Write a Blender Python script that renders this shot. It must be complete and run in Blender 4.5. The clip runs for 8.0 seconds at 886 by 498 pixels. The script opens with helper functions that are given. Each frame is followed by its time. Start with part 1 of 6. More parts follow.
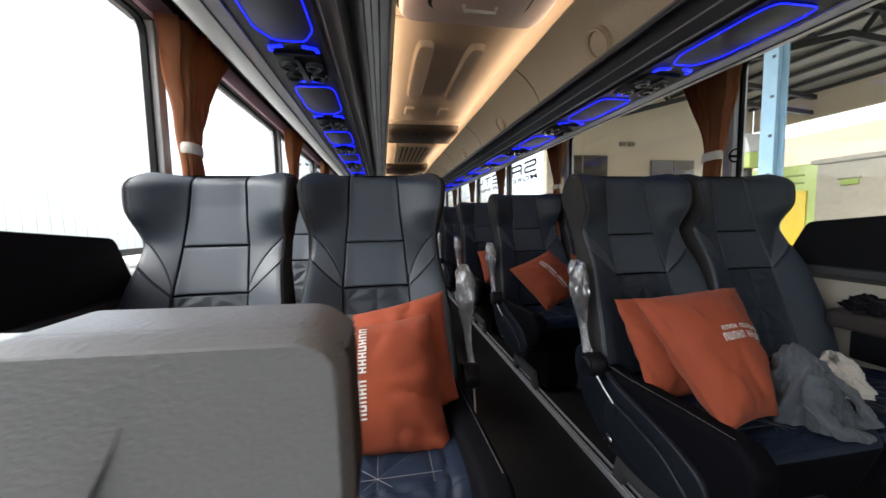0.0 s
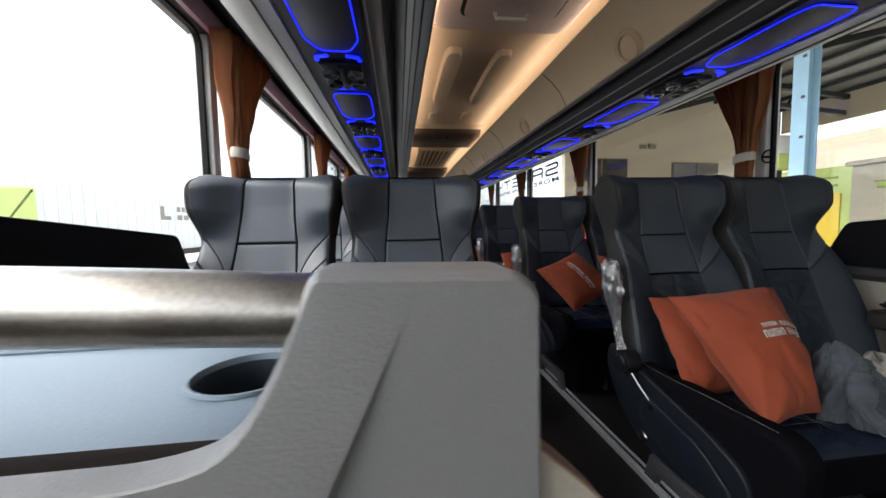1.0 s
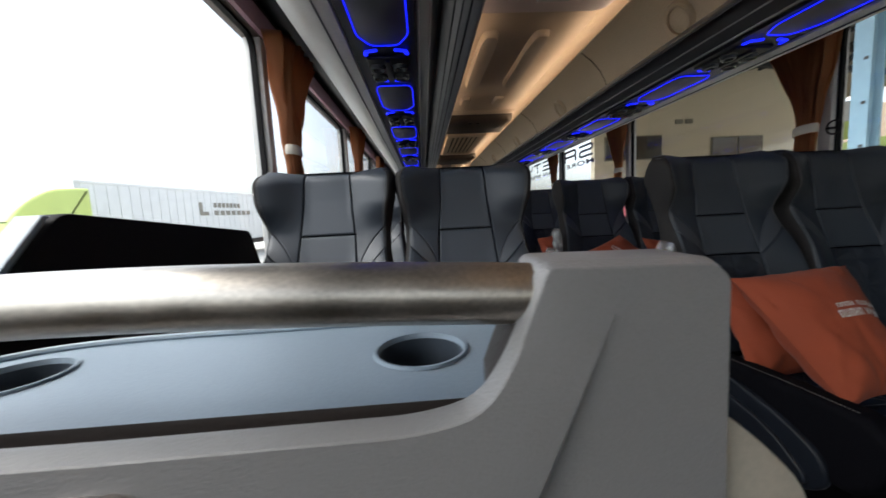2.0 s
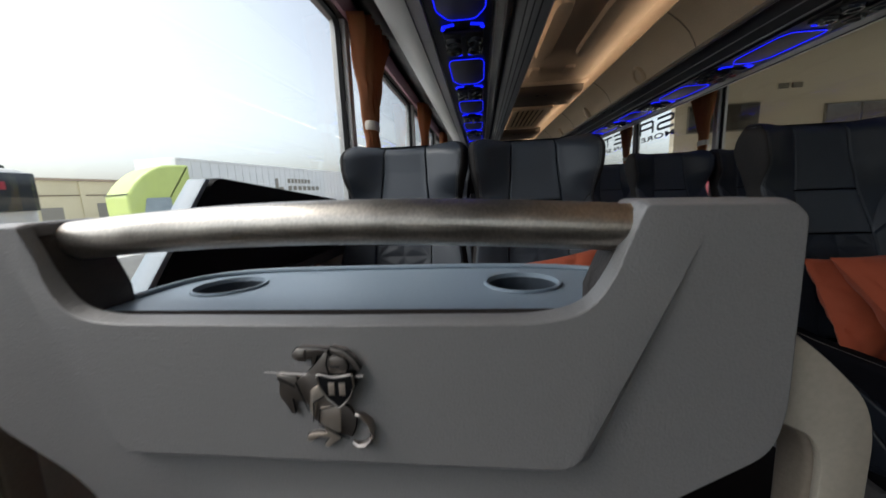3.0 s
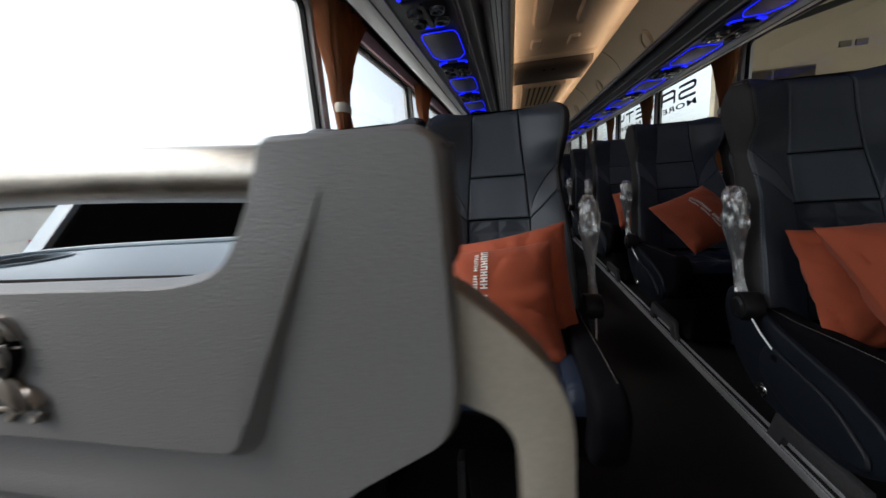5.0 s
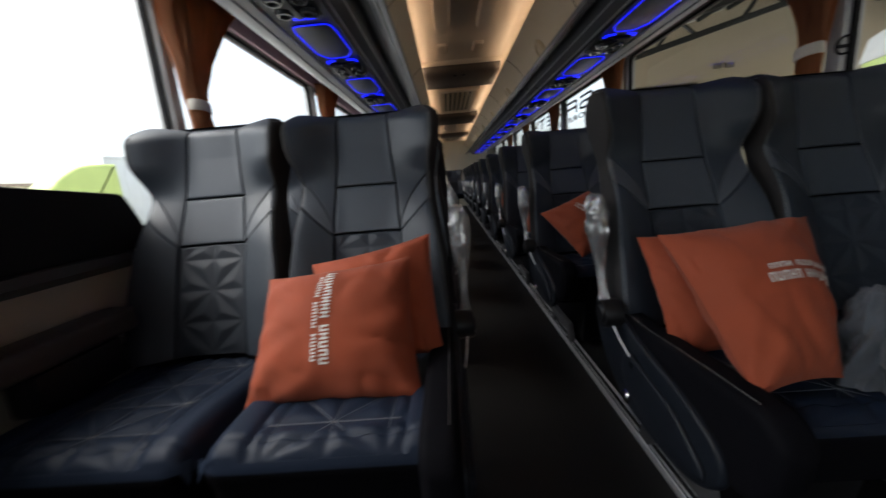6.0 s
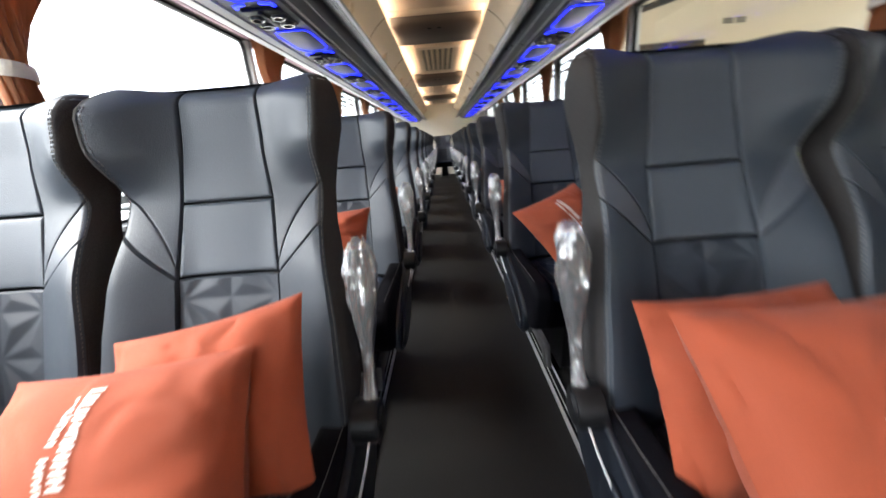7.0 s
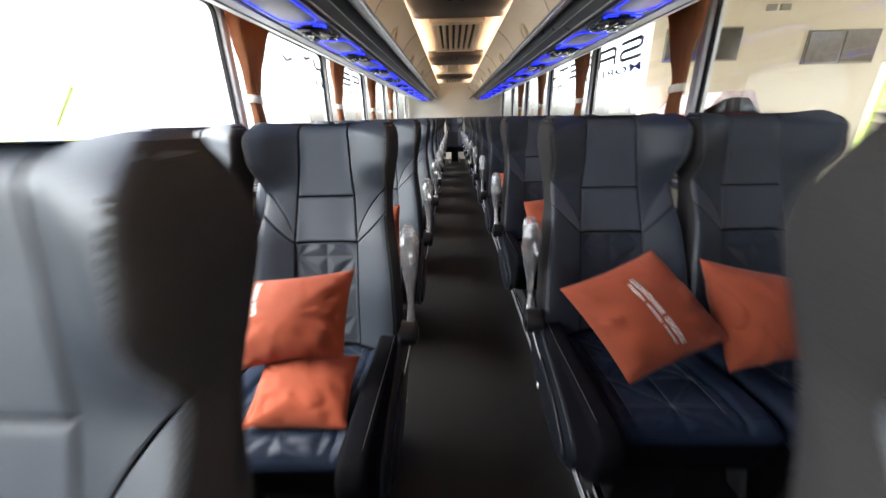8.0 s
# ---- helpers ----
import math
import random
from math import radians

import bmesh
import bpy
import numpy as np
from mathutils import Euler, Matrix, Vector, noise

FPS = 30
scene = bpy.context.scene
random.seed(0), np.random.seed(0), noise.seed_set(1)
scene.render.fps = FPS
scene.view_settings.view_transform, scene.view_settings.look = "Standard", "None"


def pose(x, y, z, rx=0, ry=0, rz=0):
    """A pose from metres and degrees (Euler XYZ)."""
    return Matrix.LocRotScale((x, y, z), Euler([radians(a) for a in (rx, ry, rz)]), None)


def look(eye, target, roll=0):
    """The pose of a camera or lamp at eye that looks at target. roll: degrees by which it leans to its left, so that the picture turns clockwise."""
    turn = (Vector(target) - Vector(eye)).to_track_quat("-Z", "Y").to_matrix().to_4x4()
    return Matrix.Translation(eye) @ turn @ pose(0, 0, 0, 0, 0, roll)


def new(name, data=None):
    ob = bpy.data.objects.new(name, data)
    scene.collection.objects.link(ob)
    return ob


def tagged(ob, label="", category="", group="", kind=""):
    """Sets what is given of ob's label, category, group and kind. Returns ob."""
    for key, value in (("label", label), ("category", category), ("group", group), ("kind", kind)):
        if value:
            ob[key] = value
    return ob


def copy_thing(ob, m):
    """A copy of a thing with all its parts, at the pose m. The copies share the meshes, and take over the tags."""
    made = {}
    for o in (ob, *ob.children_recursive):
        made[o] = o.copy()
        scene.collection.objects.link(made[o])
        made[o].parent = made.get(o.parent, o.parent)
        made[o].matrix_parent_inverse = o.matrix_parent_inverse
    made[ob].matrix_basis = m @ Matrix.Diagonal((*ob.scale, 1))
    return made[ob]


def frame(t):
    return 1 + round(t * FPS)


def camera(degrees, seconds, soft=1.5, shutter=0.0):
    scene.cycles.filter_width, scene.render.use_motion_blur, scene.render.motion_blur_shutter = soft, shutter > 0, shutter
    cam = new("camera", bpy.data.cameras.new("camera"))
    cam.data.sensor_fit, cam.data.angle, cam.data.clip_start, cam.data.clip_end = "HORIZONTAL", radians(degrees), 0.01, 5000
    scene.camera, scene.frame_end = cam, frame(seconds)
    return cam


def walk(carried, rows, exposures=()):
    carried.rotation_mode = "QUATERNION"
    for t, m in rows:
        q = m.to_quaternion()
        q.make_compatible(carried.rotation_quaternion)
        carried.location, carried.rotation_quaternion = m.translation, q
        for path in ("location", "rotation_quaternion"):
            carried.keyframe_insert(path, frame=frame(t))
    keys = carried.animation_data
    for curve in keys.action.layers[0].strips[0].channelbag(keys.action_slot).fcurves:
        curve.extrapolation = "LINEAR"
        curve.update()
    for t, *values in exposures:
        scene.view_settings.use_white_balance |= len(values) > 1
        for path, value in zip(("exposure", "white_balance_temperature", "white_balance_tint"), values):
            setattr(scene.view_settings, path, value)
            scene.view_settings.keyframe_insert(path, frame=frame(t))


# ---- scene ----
cam = camera(102.9, 8.0, shutter=0.6)
PATH = [
    (0, (-0.424, 0.068, 0.898), (-0.093, 2.034, 0.734), -1.1),
    (0.5, (-0.458, 0.051, 0.893), (-0.183, 2.027, 0.749), -1.2),
    (1, (-0.498, 0.035, 0.885), (-0.251, 2.015, 0.745), -1.0),
    (2.3, (-0.614, -0.005, 0.895), (-0.612, 1.982, 0.668), -3.5),
    (2.5, (-0.626, -0.022, 0.895), (-0.709, 1.962, 0.659), -3.5),
    (3, (-0.635, -0.056, 0.877), (-0.855, 1.906, 0.557), -2.4),
    (3.5, (-0.621, -0.064, 0.858), (-0.895, 1.885, 0.503), -1.8),
    (4, (-0.576, -0.048, 0.85), (-0.864, 1.894, 0.471), -2.7),
    (4.2, (-0.552, -0.039, 0.849), (-0.865, 1.899, 0.468), -3.2),
    (5.3, (-0.348, 0.046, 0.835), (-0.748, 1.968, 0.453), -4.6),
    (5.5, (-0.313, 0.076, 0.836), (-0.644, 2.014, 0.468), -4.9),
    (6, (-0.209, 0.136, 0.834), (-0.263, 2.097, 0.445), -4.8),
    (6.5, (-0.112, 0.275, 0.849), (-0.001, 2.242, 0.505), -6.5),
    (6.8, (-0.047, 0.418, 0.875), (0.056, 2.358, 0.400), -5.9),
    (7, (-0.025, 0.511, 0.913), (-0.065, 2.423, 0.328), -4.7),
    (7.2, (-0.016, 0.585, 0.96), (-0.086, 2.5, 0.389), -3.3),
    (7.5, (-0.023, 0.676, 1.012), (-0.124, 2.576, 0.397), -4.1),
    (8, (-0.055, 0.986, 1.057), (-0.116, 2.859, 0.358), -1.4),
]
EXPOSURES = [(0, 2.5), (1, 2.37), (2.5, 1.55), (3.5, 1.1), (4.2, 1.1), (5.5, 1.82), (6, 1.80), (6.5, 3.12), (7, 3.82), (7.5, 4.2), (8, 3.8)]
walk(cam, [(t, look(eye, target, roll)) for t, eye, target, roll in PATH], EXPOSURES)

# ---- world and light ----
SUN_ELEV, SUN_ROT = 55.0, 250.0
world = bpy.data.worlds.new("sky")
scene.world = world
world.use_nodes = True
wn = world.node_tree.nodes
sky = wn.new("ShaderNodeTexSky")
sky.sky_type = "NISHITA"
sky.sun_disc = False
sky.sun_elevation, sky.sun_rotation = radians(SUN_ELEV), radians(SUN_ROT)
sky.dust_density, sky.air_density = 4.0, 1.0
wn["Background"].inputs["Strength"].default_value = 0.15
haze = wn.new("ShaderNodeHueSaturation")
haze.inputs["Saturation"].default_value = 0.45
world.node_tree.links.new(sky.outputs[0], haze.inputs["Color"])
world.node_tree.links.new(haze.outputs[0], wn["Background"].inputs["Color"])

sun = new("sun", bpy.data.lights.new("sun", "SUN"))
sun.data.energy, sun.data.angle, sun.data.color = 0.8, radians(40), (1.0, 0.97, 0.93)
sun.matrix_basis = look((-6, 2.0, 9), (0, 2, 0))


# ---- materials ----
def mat(name, color, rough=0.5, metal=0.0, grain=60.0, bump=0.15, vary=0.25, coarse=3.0, spec=0.5, rough_vary=0.12, per_object=0.0, sheen=0.0, relief=0.002, scuff=0.0):
    """Surface with colour and gloss varied at two scales and a fine relief."""
    m = bpy.data.materials.new(name)
    m.use_nodes = True
    n, l = m.node_tree.nodes, m.node_tree.links
    b = n["Principled BSDF"]
    b.inputs["Metallic"].default_value = metal
    b.inputs["Specular IOR Level"].default_value = spec
    if sheen:
        b.inputs["Sheen Weight"].default_value = sheen
    tc = n.new("ShaderNodeTexCoord")
    big = n.new("ShaderNodeTexNoise")
    big.inputs["Scale"].default_value, big.inputs["Detail"].default_value = coarse, 5.0
    fine = n.new("ShaderNodeTexNoise")
    fine.inputs["Scale"].default_value, fine.inputs["Detail"].default_value = grain, 3.0
    for t in (big, fine):
        l.new(tc.outputs["Object"], t.inputs["Vector"])
    mix = n.new("ShaderNodeMath")
    mix.operation = "ADD"
    l.new(big.outputs["Fac"], mix.inputs[0])
    l.new(fine.outputs["Fac"], mix.inputs[1])
    ramp = n.new("ShaderNodeMapRange")
    ramp.inputs["From Min"].default_value, ramp.inputs["From Max"].default_value = 0.6, 1.4
    ramp.inputs["To Min"].default_value, ramp.inputs["To Max"].default_value = 1 - vary, 1 + vary
    l.new(mix.outputs[0], ramp.inputs["Value"])
    value = ramp.outputs[0]
    if per_object:
        info = n.new("ShaderNodeObjectInfo")
        r2 = n.new("ShaderNodeMapRange")
        r2.inputs["To Min"].default_value, r2.inputs["To Max"].default_value = 1 - per_object, 1 + per_object
        l.new(info.outputs["Random"], r2.inputs["Value"])
        mul = n.new("ShaderNodeMath")
        mul.operation = "MULTIPLY"
        l.new(value, mul.inputs[0])
        l.new(r2.outputs[0], mul.inputs[1])
        value = mul.outputs[0]
    vm = n.new("ShaderNodeVectorMath")
    vm.operation = "SCALE"
    vm.inputs[0].default_value = color
    l.new(value, vm.inputs["Scale"])
    l.new(vm.outputs[0], b.inputs["Base Color"])
    rr = n.new("ShaderNodeMapRange")
    rr.inputs["To Min"].default_value, rr.inputs["To Max"].default_value = max(0.02, rough - rough_vary), min(1, rough + rough_vary)
    l.new(big.outputs["Fac"], rr.inputs["Value"])
    l.new(rr.outputs[0], b.inputs["Roughness"])
    if bump:
        bp = n.new("ShaderNodeBump")
        bp.inputs["Strength"].default_value, bp.inputs["Distance"].default_value = bump, relief
        l.new(fine.outputs["Fac"], bp.inputs["Height"])
        l.new(bp.outputs[0], b.inputs["Normal"])
    if scuff:
        # short slanting creases, in patches
        turn = n.new("ShaderNodeMapping")
        turn.inputs["Rotation"].default_value = (0, radians(-24), 0)
        turn.inputs["Scale"].default_value = (60, 90, 330)
        sc = n.new("ShaderNodeTexNoise")
        sc.inputs["Scale"].default_value, sc.inputs["Detail"].default_value = 1.0, 2.0
        l.new(tc.outputs["Object"], turn.inputs["Vector"])
        l.new(turn.outputs[0], sc.inputs["Vector"])
        cut = n.new("ShaderNodeMapRange")
        cut.inputs["From Min"].default_value, cut.inputs["From Max"].default_value = 0.58, 0.75
        l.new(sc.outputs["Fac"], cut.inputs["Value"])
        patchy = n.new("ShaderNodeMapRange")
        patchy.inputs["From Min"].default_value, patchy.inputs["From Max"].default_value = 0.42, 0.62
        l.new(big.outputs["Fac"], patchy.inputs["Value"])
        both = n.new("ShaderNodeMath")
        both.operation = "MULTIPLY"
        l.new(cut.outputs[0], both.inputs[0])
        l.new(patchy.outputs[0], both.inputs[1])
        b2 = n.new("ShaderNodeBump")
        b2.inputs["Strength"].default_value, b2.inputs["Distance"].default_value = 0.8, scuff
        l.new(both.outputs[0], b2.inputs["Height"])
        if bump:
            l.new(bp.outputs[0], b2.inputs["Normal"])
        l.new(b2.outputs[0], b.inputs["Normal"])
    return m


def glow(name, color, strength):
    m = bpy.data.materials.new(name)
    m.use_nodes = True
    b = m.node_tree.nodes["Principled BSDF"]
    b.inputs["Base Color"].default_value = (*color, 1)
    b.inputs["Emission Color"].default_value = (*color, 1)
    b.inputs["Emission Strength"].default_value = strength
    return m


def clear(name, tint, gloss, rough, wrinkle=0.0, milk=0.0):
    """Thin clear sheet: light passes, the surface mirrors by Fresnel."""
    m = bpy.data.materials.new(name)
    m.use_nodes = True
    n, l = m.node_tree.nodes, m.node_tree.links
    n.remove(n["Principled BSDF"])
    tr, gl, mx, fr = (n.new("ShaderNodeBsdfTransparent"), n.new("ShaderNodeBsdfGlossy"), n.new("ShaderNodeMixShader"), n.new("ShaderNodeLayerWeight"))
    tr.inputs["Color"].default_value = (*tint, 1)
    gl.inputs["Roughness"].default_value = rough
    fr.inputs["Blend"].default_value = 0.5
    power = n.new("ShaderNodeMath")
    power.operation = "POWER"
    power.inputs[1].default_value = 5.0
    l.new(fr.outputs["Facing"], power.inputs[0])
    amount = n.new("ShaderNodeMath")
    amount.operation = "MULTIPLY_ADD"
    amount.inputs[1].default_value, amount.inputs[2].default_value = 1 - gloss, gloss
    l.new(power.outputs[0], amount.inputs[0])
    l.new(amount.outputs[0], mx.inputs["Fac"])
    l.new(tr.outputs[0], mx.inputs[1])
    l.new(gl.outputs[0], mx.inputs[2])
    if wrinkle:
        tc, no, bp = n.new("ShaderNodeTexCoord"), n.new("ShaderNodeTexNoise"), n.new("ShaderNodeBump")
        no.inputs["Scale"].default_value, no.inputs["Detail"].default_value, no.inputs["Distortion"].default_value = 1.0, 2, 0.8
        stretch = n.new("ShaderNodeMapping")
        stretch.inputs["Scale"].default_value = (105, 105, 9)
        l.new(tc.outputs["Object"], stretch.inputs["Vector"])
        bp.inputs["Strength"].default_value, bp.inputs["Distance"].default_value = wrinkle, 0.02
        l.new(stretch.outputs[0], no.inputs["Vector"])
        l.new(no.outputs["Fac"], bp.inputs["Height"])
        l.new(bp.outputs[0], gl.inputs["Normal"])
        l.new(bp.outputs[0], fr.inputs["Normal"])
    top = mx
    if milk:
        white, top = n.new("ShaderNodeBsdfTranslucent"), n.new("ShaderNodeMixShader")
        white.inputs["Color"].default_value = (0.9, 0.9, 0.9, 1)
        both, dif = n.new("ShaderNodeAddShader"), n.new("ShaderNodeBsdfDiffuse")
        dif.inputs["Color"].default_value = (0.6, 0.6, 0.6, 1)
        l.new(white.outputs[0], both.inputs[0])
        l.new(dif.outputs[0], both.inputs[1])
        top.inputs["Fac"].default_value = milk
        l.new(mx.outputs[0], top.inputs[1])
        l.new(both.outputs[0], top.inputs[2])
    l.new(top.outputs[0], n["Material Output"].inputs["Surface"])
    return m


LEATHER = mat("black_leather", (0.031, 0.040, 0.053), 0.48, grain=420, bump=0.25, vary=0.14, coarse=5, spec=0.45, per_object=0.06)
QUILT_LEATHER = mat("quilted_leather", (0.025, 0.032, 0.043), 0.55, grain=420, bump=0.2, vary=0.16, coarse=5, spec=0.4, per_object=0.06)
# seat leather made darker for the shade that lies on the cushions
SHADED_CUSHION = mat("shaded_cushion_leather", (0.010, 0.017, 0.034), 0.52, grain=420, bump=0.2, vary=0.16, coarse=5, spec=0.20, per_object=0.06)
# seat leather blackened to carry the shade on aisle sides and cushion fronts
SHADED_SIDE = mat("shaded_side_leather", (0.006, 0.006, 0.008), 0.65, grain=300, bump=0.2, vary=0.2, spec=0.04)
LEATHER_MID = mat("charcoal_leather", (0.053, 0.065, 0.082), 0.52, grain=420, bump=0.25, vary=0.12, coarse=6, spec=0.45, per_object=0.06)
FLANK = mat("flank_leather", (0.042, 0.040, 0.040), 0.9, grain=300, bump=0.3, vary=0.2, spec=0.02)
LEATHER_FLAP = mat("grey_leather", (0.058, 0.068, 0.083), 0.46, grain=300, bump=0.2, vary=0.15, coarse=8, spec=0.5)
SHELL = mat("seat_shell", (0.006, 0.0065, 0.008), 0.7, grain=300, bump=0.2, spec=0.06)
THREAD = mat("pale_thread", (0.15, 0.148, 0.142), 0.8, grain=400, bump=0.2)
QUILT_THREAD = mat("quilting_thread", (0.10, 0.105, 0.115), 0.7, grain=400, bump=0.2)
BLACK_PLASTIC = mat("black_plastic", (0.008, 0.008, 0.009), 0.45, spec=0.22, grain=350, bump=0.15, vary=0.2)
DARK_PLASTIC = mat("dark_grey_plastic", (0.055, 0.056, 0.06), 0.45, grain=350, bump=0.15, vary=0.15)
NAVY_PLASTIC = mat("blue_black_plastic", (0.009, 0.012, 0.018), 0.45, spec=0.3, grain=300, bump=0.12, vary=0.2)
GREY_PLASTIC = mat("grey_moulded_plastic", (0.235, 0.23, 0.232), 0.41, grain=560, bump=0.5, vary=0.06, coarse=4, relief=0.0010, scuff=0.00024)
# brown of the armrests; on the console it stands for shade on grey plastic
BROWN_AND_SHADE = mat("brown_plastic_and_shade", (0.052, 0.044, 0.040), 0.5, grain=300, bump=0.3, vary=0.15, spec=0.3)
# beige frame coloured darker where its top and side lie in shade
FRAME_SHADE = mat("frame_shade_plastic", (0.27, 0.225, 0.18), 0.5, grain=300, bump=0.3, vary=0.12, spec=0.3)
TRAY_PLASTIC = mat("tray_plastic", (0.21, 0.27, 0.33), 0.42, grain=420, bump=0.25, vary=0.08, relief=0.001)
PALE_PLASTIC = mat("pale_grey_plastic", (0.55, 0.55, 0.54), 0.45, grain=200, bump=0.1, vary=0.1)
BEIGE_PLASTIC = mat("beige_plastic", (0.44, 0.40, 0.33), 0.5, grain=250, bump=0.15, vary=0.1)
CEILING_LINING = mat("ceiling_lining", (0.639, 0.517, 0.394), 0.55, grain=160, bump=0.15, vary=0.08)
REAR_LINING = mat("rear_lining", (0.60, 0.57, 0.49), 0.6, grain=160, bump=0.15, vary=0.08)
RACK_LINING = mat("rack_lining", (0.50, 0.41, 0.285), 0.5, grain=160, bump=0.15, vary=0.1)
BROWN_LINING = mat("brown_lining", (0.085, 0.064, 0.050), 0.55, grain=160, bump=0.15, vary=0.15)
STEEL = mat("brushed_steel", (0.54, 0.50, 0.45), 0.36, metal=1.0, grain=420, bump=0.04, vary=0.30, coarse=26, rough_vary=0.14)
SATIN = mat("satin_grey_profile", (0.55, 0.55, 0.55), 0.36, metal=0.6, grain=300, bump=0.05, vary=0.06, coarse=3, rough_vary=0.03)
FASCIA = mat("rack_edge_grey", (0.105, 0.106, 0.110), 0.33, grain=300, bump=0.05, vary=0.1, coarse=3)
LEG_STEEL = mat("leg_steel", (0.13, 0.13, 0.135), 0.5, metal=0.5, grain=120, bump=0.1, vary=0.2)
ALU = mat("aluminium_rail", (0.72, 0.73, 0.74), 0.45, metal=0.6, grain=120, bump=0.1, vary=0.2)
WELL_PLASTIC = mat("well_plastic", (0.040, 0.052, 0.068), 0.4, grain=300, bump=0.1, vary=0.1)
CHROME = mat("bright_chrome", (0.75, 0.74, 0.72), 0.12, metal=1.0, grain=90, bump=0.03, vary=0.06, rough_vary=0.05)
PALE_CHROME = mat("pale_chrome", (0.66, 0.58, 0.50), 0.42, metal=0.8, grain=90, bump=0.05, vary=0.12, rough_vary=0.06)
SMOKED_CHROME = mat("smoked_chrome", (0.42, 0.38, 0.35), 0.36, metal=1.0, grain=90, bump=0.05, vary=0.12, rough_vary=0.06)
VINYL = mat("floor_vinyl", (0.0170, 0.0170, 0.0172), 0.60, spec=0.15, grain=180, bump=0.25, vary=0.2, coarse=2.5)
ORANGE = mat("orange_fabric", (0.32, 0.060, 0.022), 0.85, grain=700, bump=0.35, vary=0.12, coarse=7, sheen=0.06, per_object=0.06)
PRINT = mat("white_print", (0.75, 0.72, 0.68), 0.7, grain=300, bump=0.1, vary=0.1)
CURTAIN = mat("brown_curtain", (0.30, 0.125, 0.05), 0.8, grain=500, bump=0.3, vary=0.25, coarse=9, sheen=0.2)
cn, cl = CURTAIN.node_tree.nodes, CURTAIN.node_tree.links
through_light, cloth_mix = cn.new("ShaderNodeBsdfTranslucent"), cn.new("ShaderNodeMixShader")
through_light.inputs["Color"].default_value = (0.68, 0.28, 0.10, 1)
cloth_mix.inputs["Fac"].default_value = 0.45
cl.new(cn["Principled BSDF"].outputs[0], cloth_mix.inputs[1])
cl.new(through_light.outputs[0], cloth_mix.inputs[2])
cl.new(cloth_mix.outputs[0], cn["Material Output"].inputs["Surface"])
WHITE_CLOTH = mat("white_strap", (0.58, 0.54, 0.47), 0.8, grain=300, bump=0.3, vary=0.1)
GREY_CLOTH = mat("grey_denim", (0.080, 0.090, 0.106), 0.9, grain=600, bump=0.5, vary=0.3, coarse=16, sheen=0.2)
RUBBER = mat("black_rubber", (0.010, 0.010, 0.011), 0.7, grain=200, bump=0.1, spec=0.15)
BLUE_LED = glow("blue_led", (0.003, 0.010, 1.0), 0.6)
WARM_LED = glow("warm_led", (1.0, 0.77, 0.55), 2.8)

GLASS = clear("window_glass", (0.93, 0.95, 0.95), 0.03, 0.0)
WRAP = clear("clear_wrap", (0.90, 0.91, 0.92), 0.30, 0.07, wrinkle=0.45, milk=0.07)
CONCRETE = mat("yard_concrete", (0.50, 0.49, 0.46), 0.9, grain=6, bump=0.3, vary=0.2, coarse=0.3, relief=0.01)
CREAM_WALL = mat("cream_wall", (0.68, 0.60, 0.45), 0.85, grain=10, bump=0.2, vary=0.08, coarse=0.5, relief=0.01)
STEEL_BLUE = mat("pale_blue_paint", (0.24, 0.38, 0.47), 0.5, grain=20, bump=0.1, vary=0.1)
DARK_STEEL = mat("dark_steel", (0.032, 0.035, 0.036), 0.6, grain=20, bump=0.1, vary=0.2)
ROOF_SHEET = mat("roof_sheet", (0.24, 0.225, 0.19), 0.6, grain=12, bump=0.1, vary=0.15)
LIME = mat("lime_paint", (0.50, 0.60, 0.19), 0.4, grain=20, bump=0.05, vary=0.1)
DARK_LIME = mat("dark_lime_paint", (0.24, 0.30, 0.07), 0.5, grain=20, bump=0.05, vary=0.1)
YELLOW = mat("yellow_paint", (0.75, 0.52, 0.04), 0.45, grain=20, bump=0.05, vary=0.1)
WHITE_PAINT = mat("white_paint", (0.62, 0.62, 0.60), 0.5, grain=20, bump=0.1, vary=0.1)
PALE_RENDER = mat("pale_render", (0.30, 0.265, 0.20), 0.8, grain=20, bump=0.1, vary=0.15)
TILE_ROOF = mat("faded_roof_tiles", (0.20, 0.15, 0.10), 0.8, grain=6, bump=0.3, vary=0.25, relief=0.02)
RED_PAINT = mat("dark_red_paint", (0.38, 0.03, 0.05), 0.4, grain=20, bump=0.05, vary=0.15)
DARK_GLASS = mat("dark_glass", (0.03, 0.035, 0.04), 0.12, grain=10, bump=0.02, vary=0.2)
DECAL = mat("navy_decal", (0.02, 0.03, 0.10), 0.5, grain=60, bump=0.0, vary=0.1)
PINK_TRIM = mat("rose_reveal", (0.52, 0.33, 0.39), 0.5, grain=60, bump=0.1, vary=0.1)
BLUE_PAINT = mat("blue_paint", (0.05, 0.18, 0.42), 0.4, grain=20, bump=0.05, vary=0.1)


# ---- mesh helpers ----
def thing(name, m, label, category, group="", kind=""):
    ob = new(name)
    ob.empty_display_size = 0.05
    ob.matrix_basis = m
    return tagged(ob, label, category, group, kind)


def finish(me, material, smooth=True):
    me.materials.append(material)
    if smooth:
        me.polygons.foreach_set("use_smooth", [True] * len(me.polygons))
    if smooth is True or isinstance(smooth, float):
        me.set_sharp_from_angle(angle=radians(38 if smooth is True else smooth))
    me.update()


def link(name, me, parent=None, label="", place=None):
    ob = new(name, me)
    if parent is not None:
        ob.parent = parent
    if place is not None:
        ob.matrix_basis = place
    return tagged(ob, label)


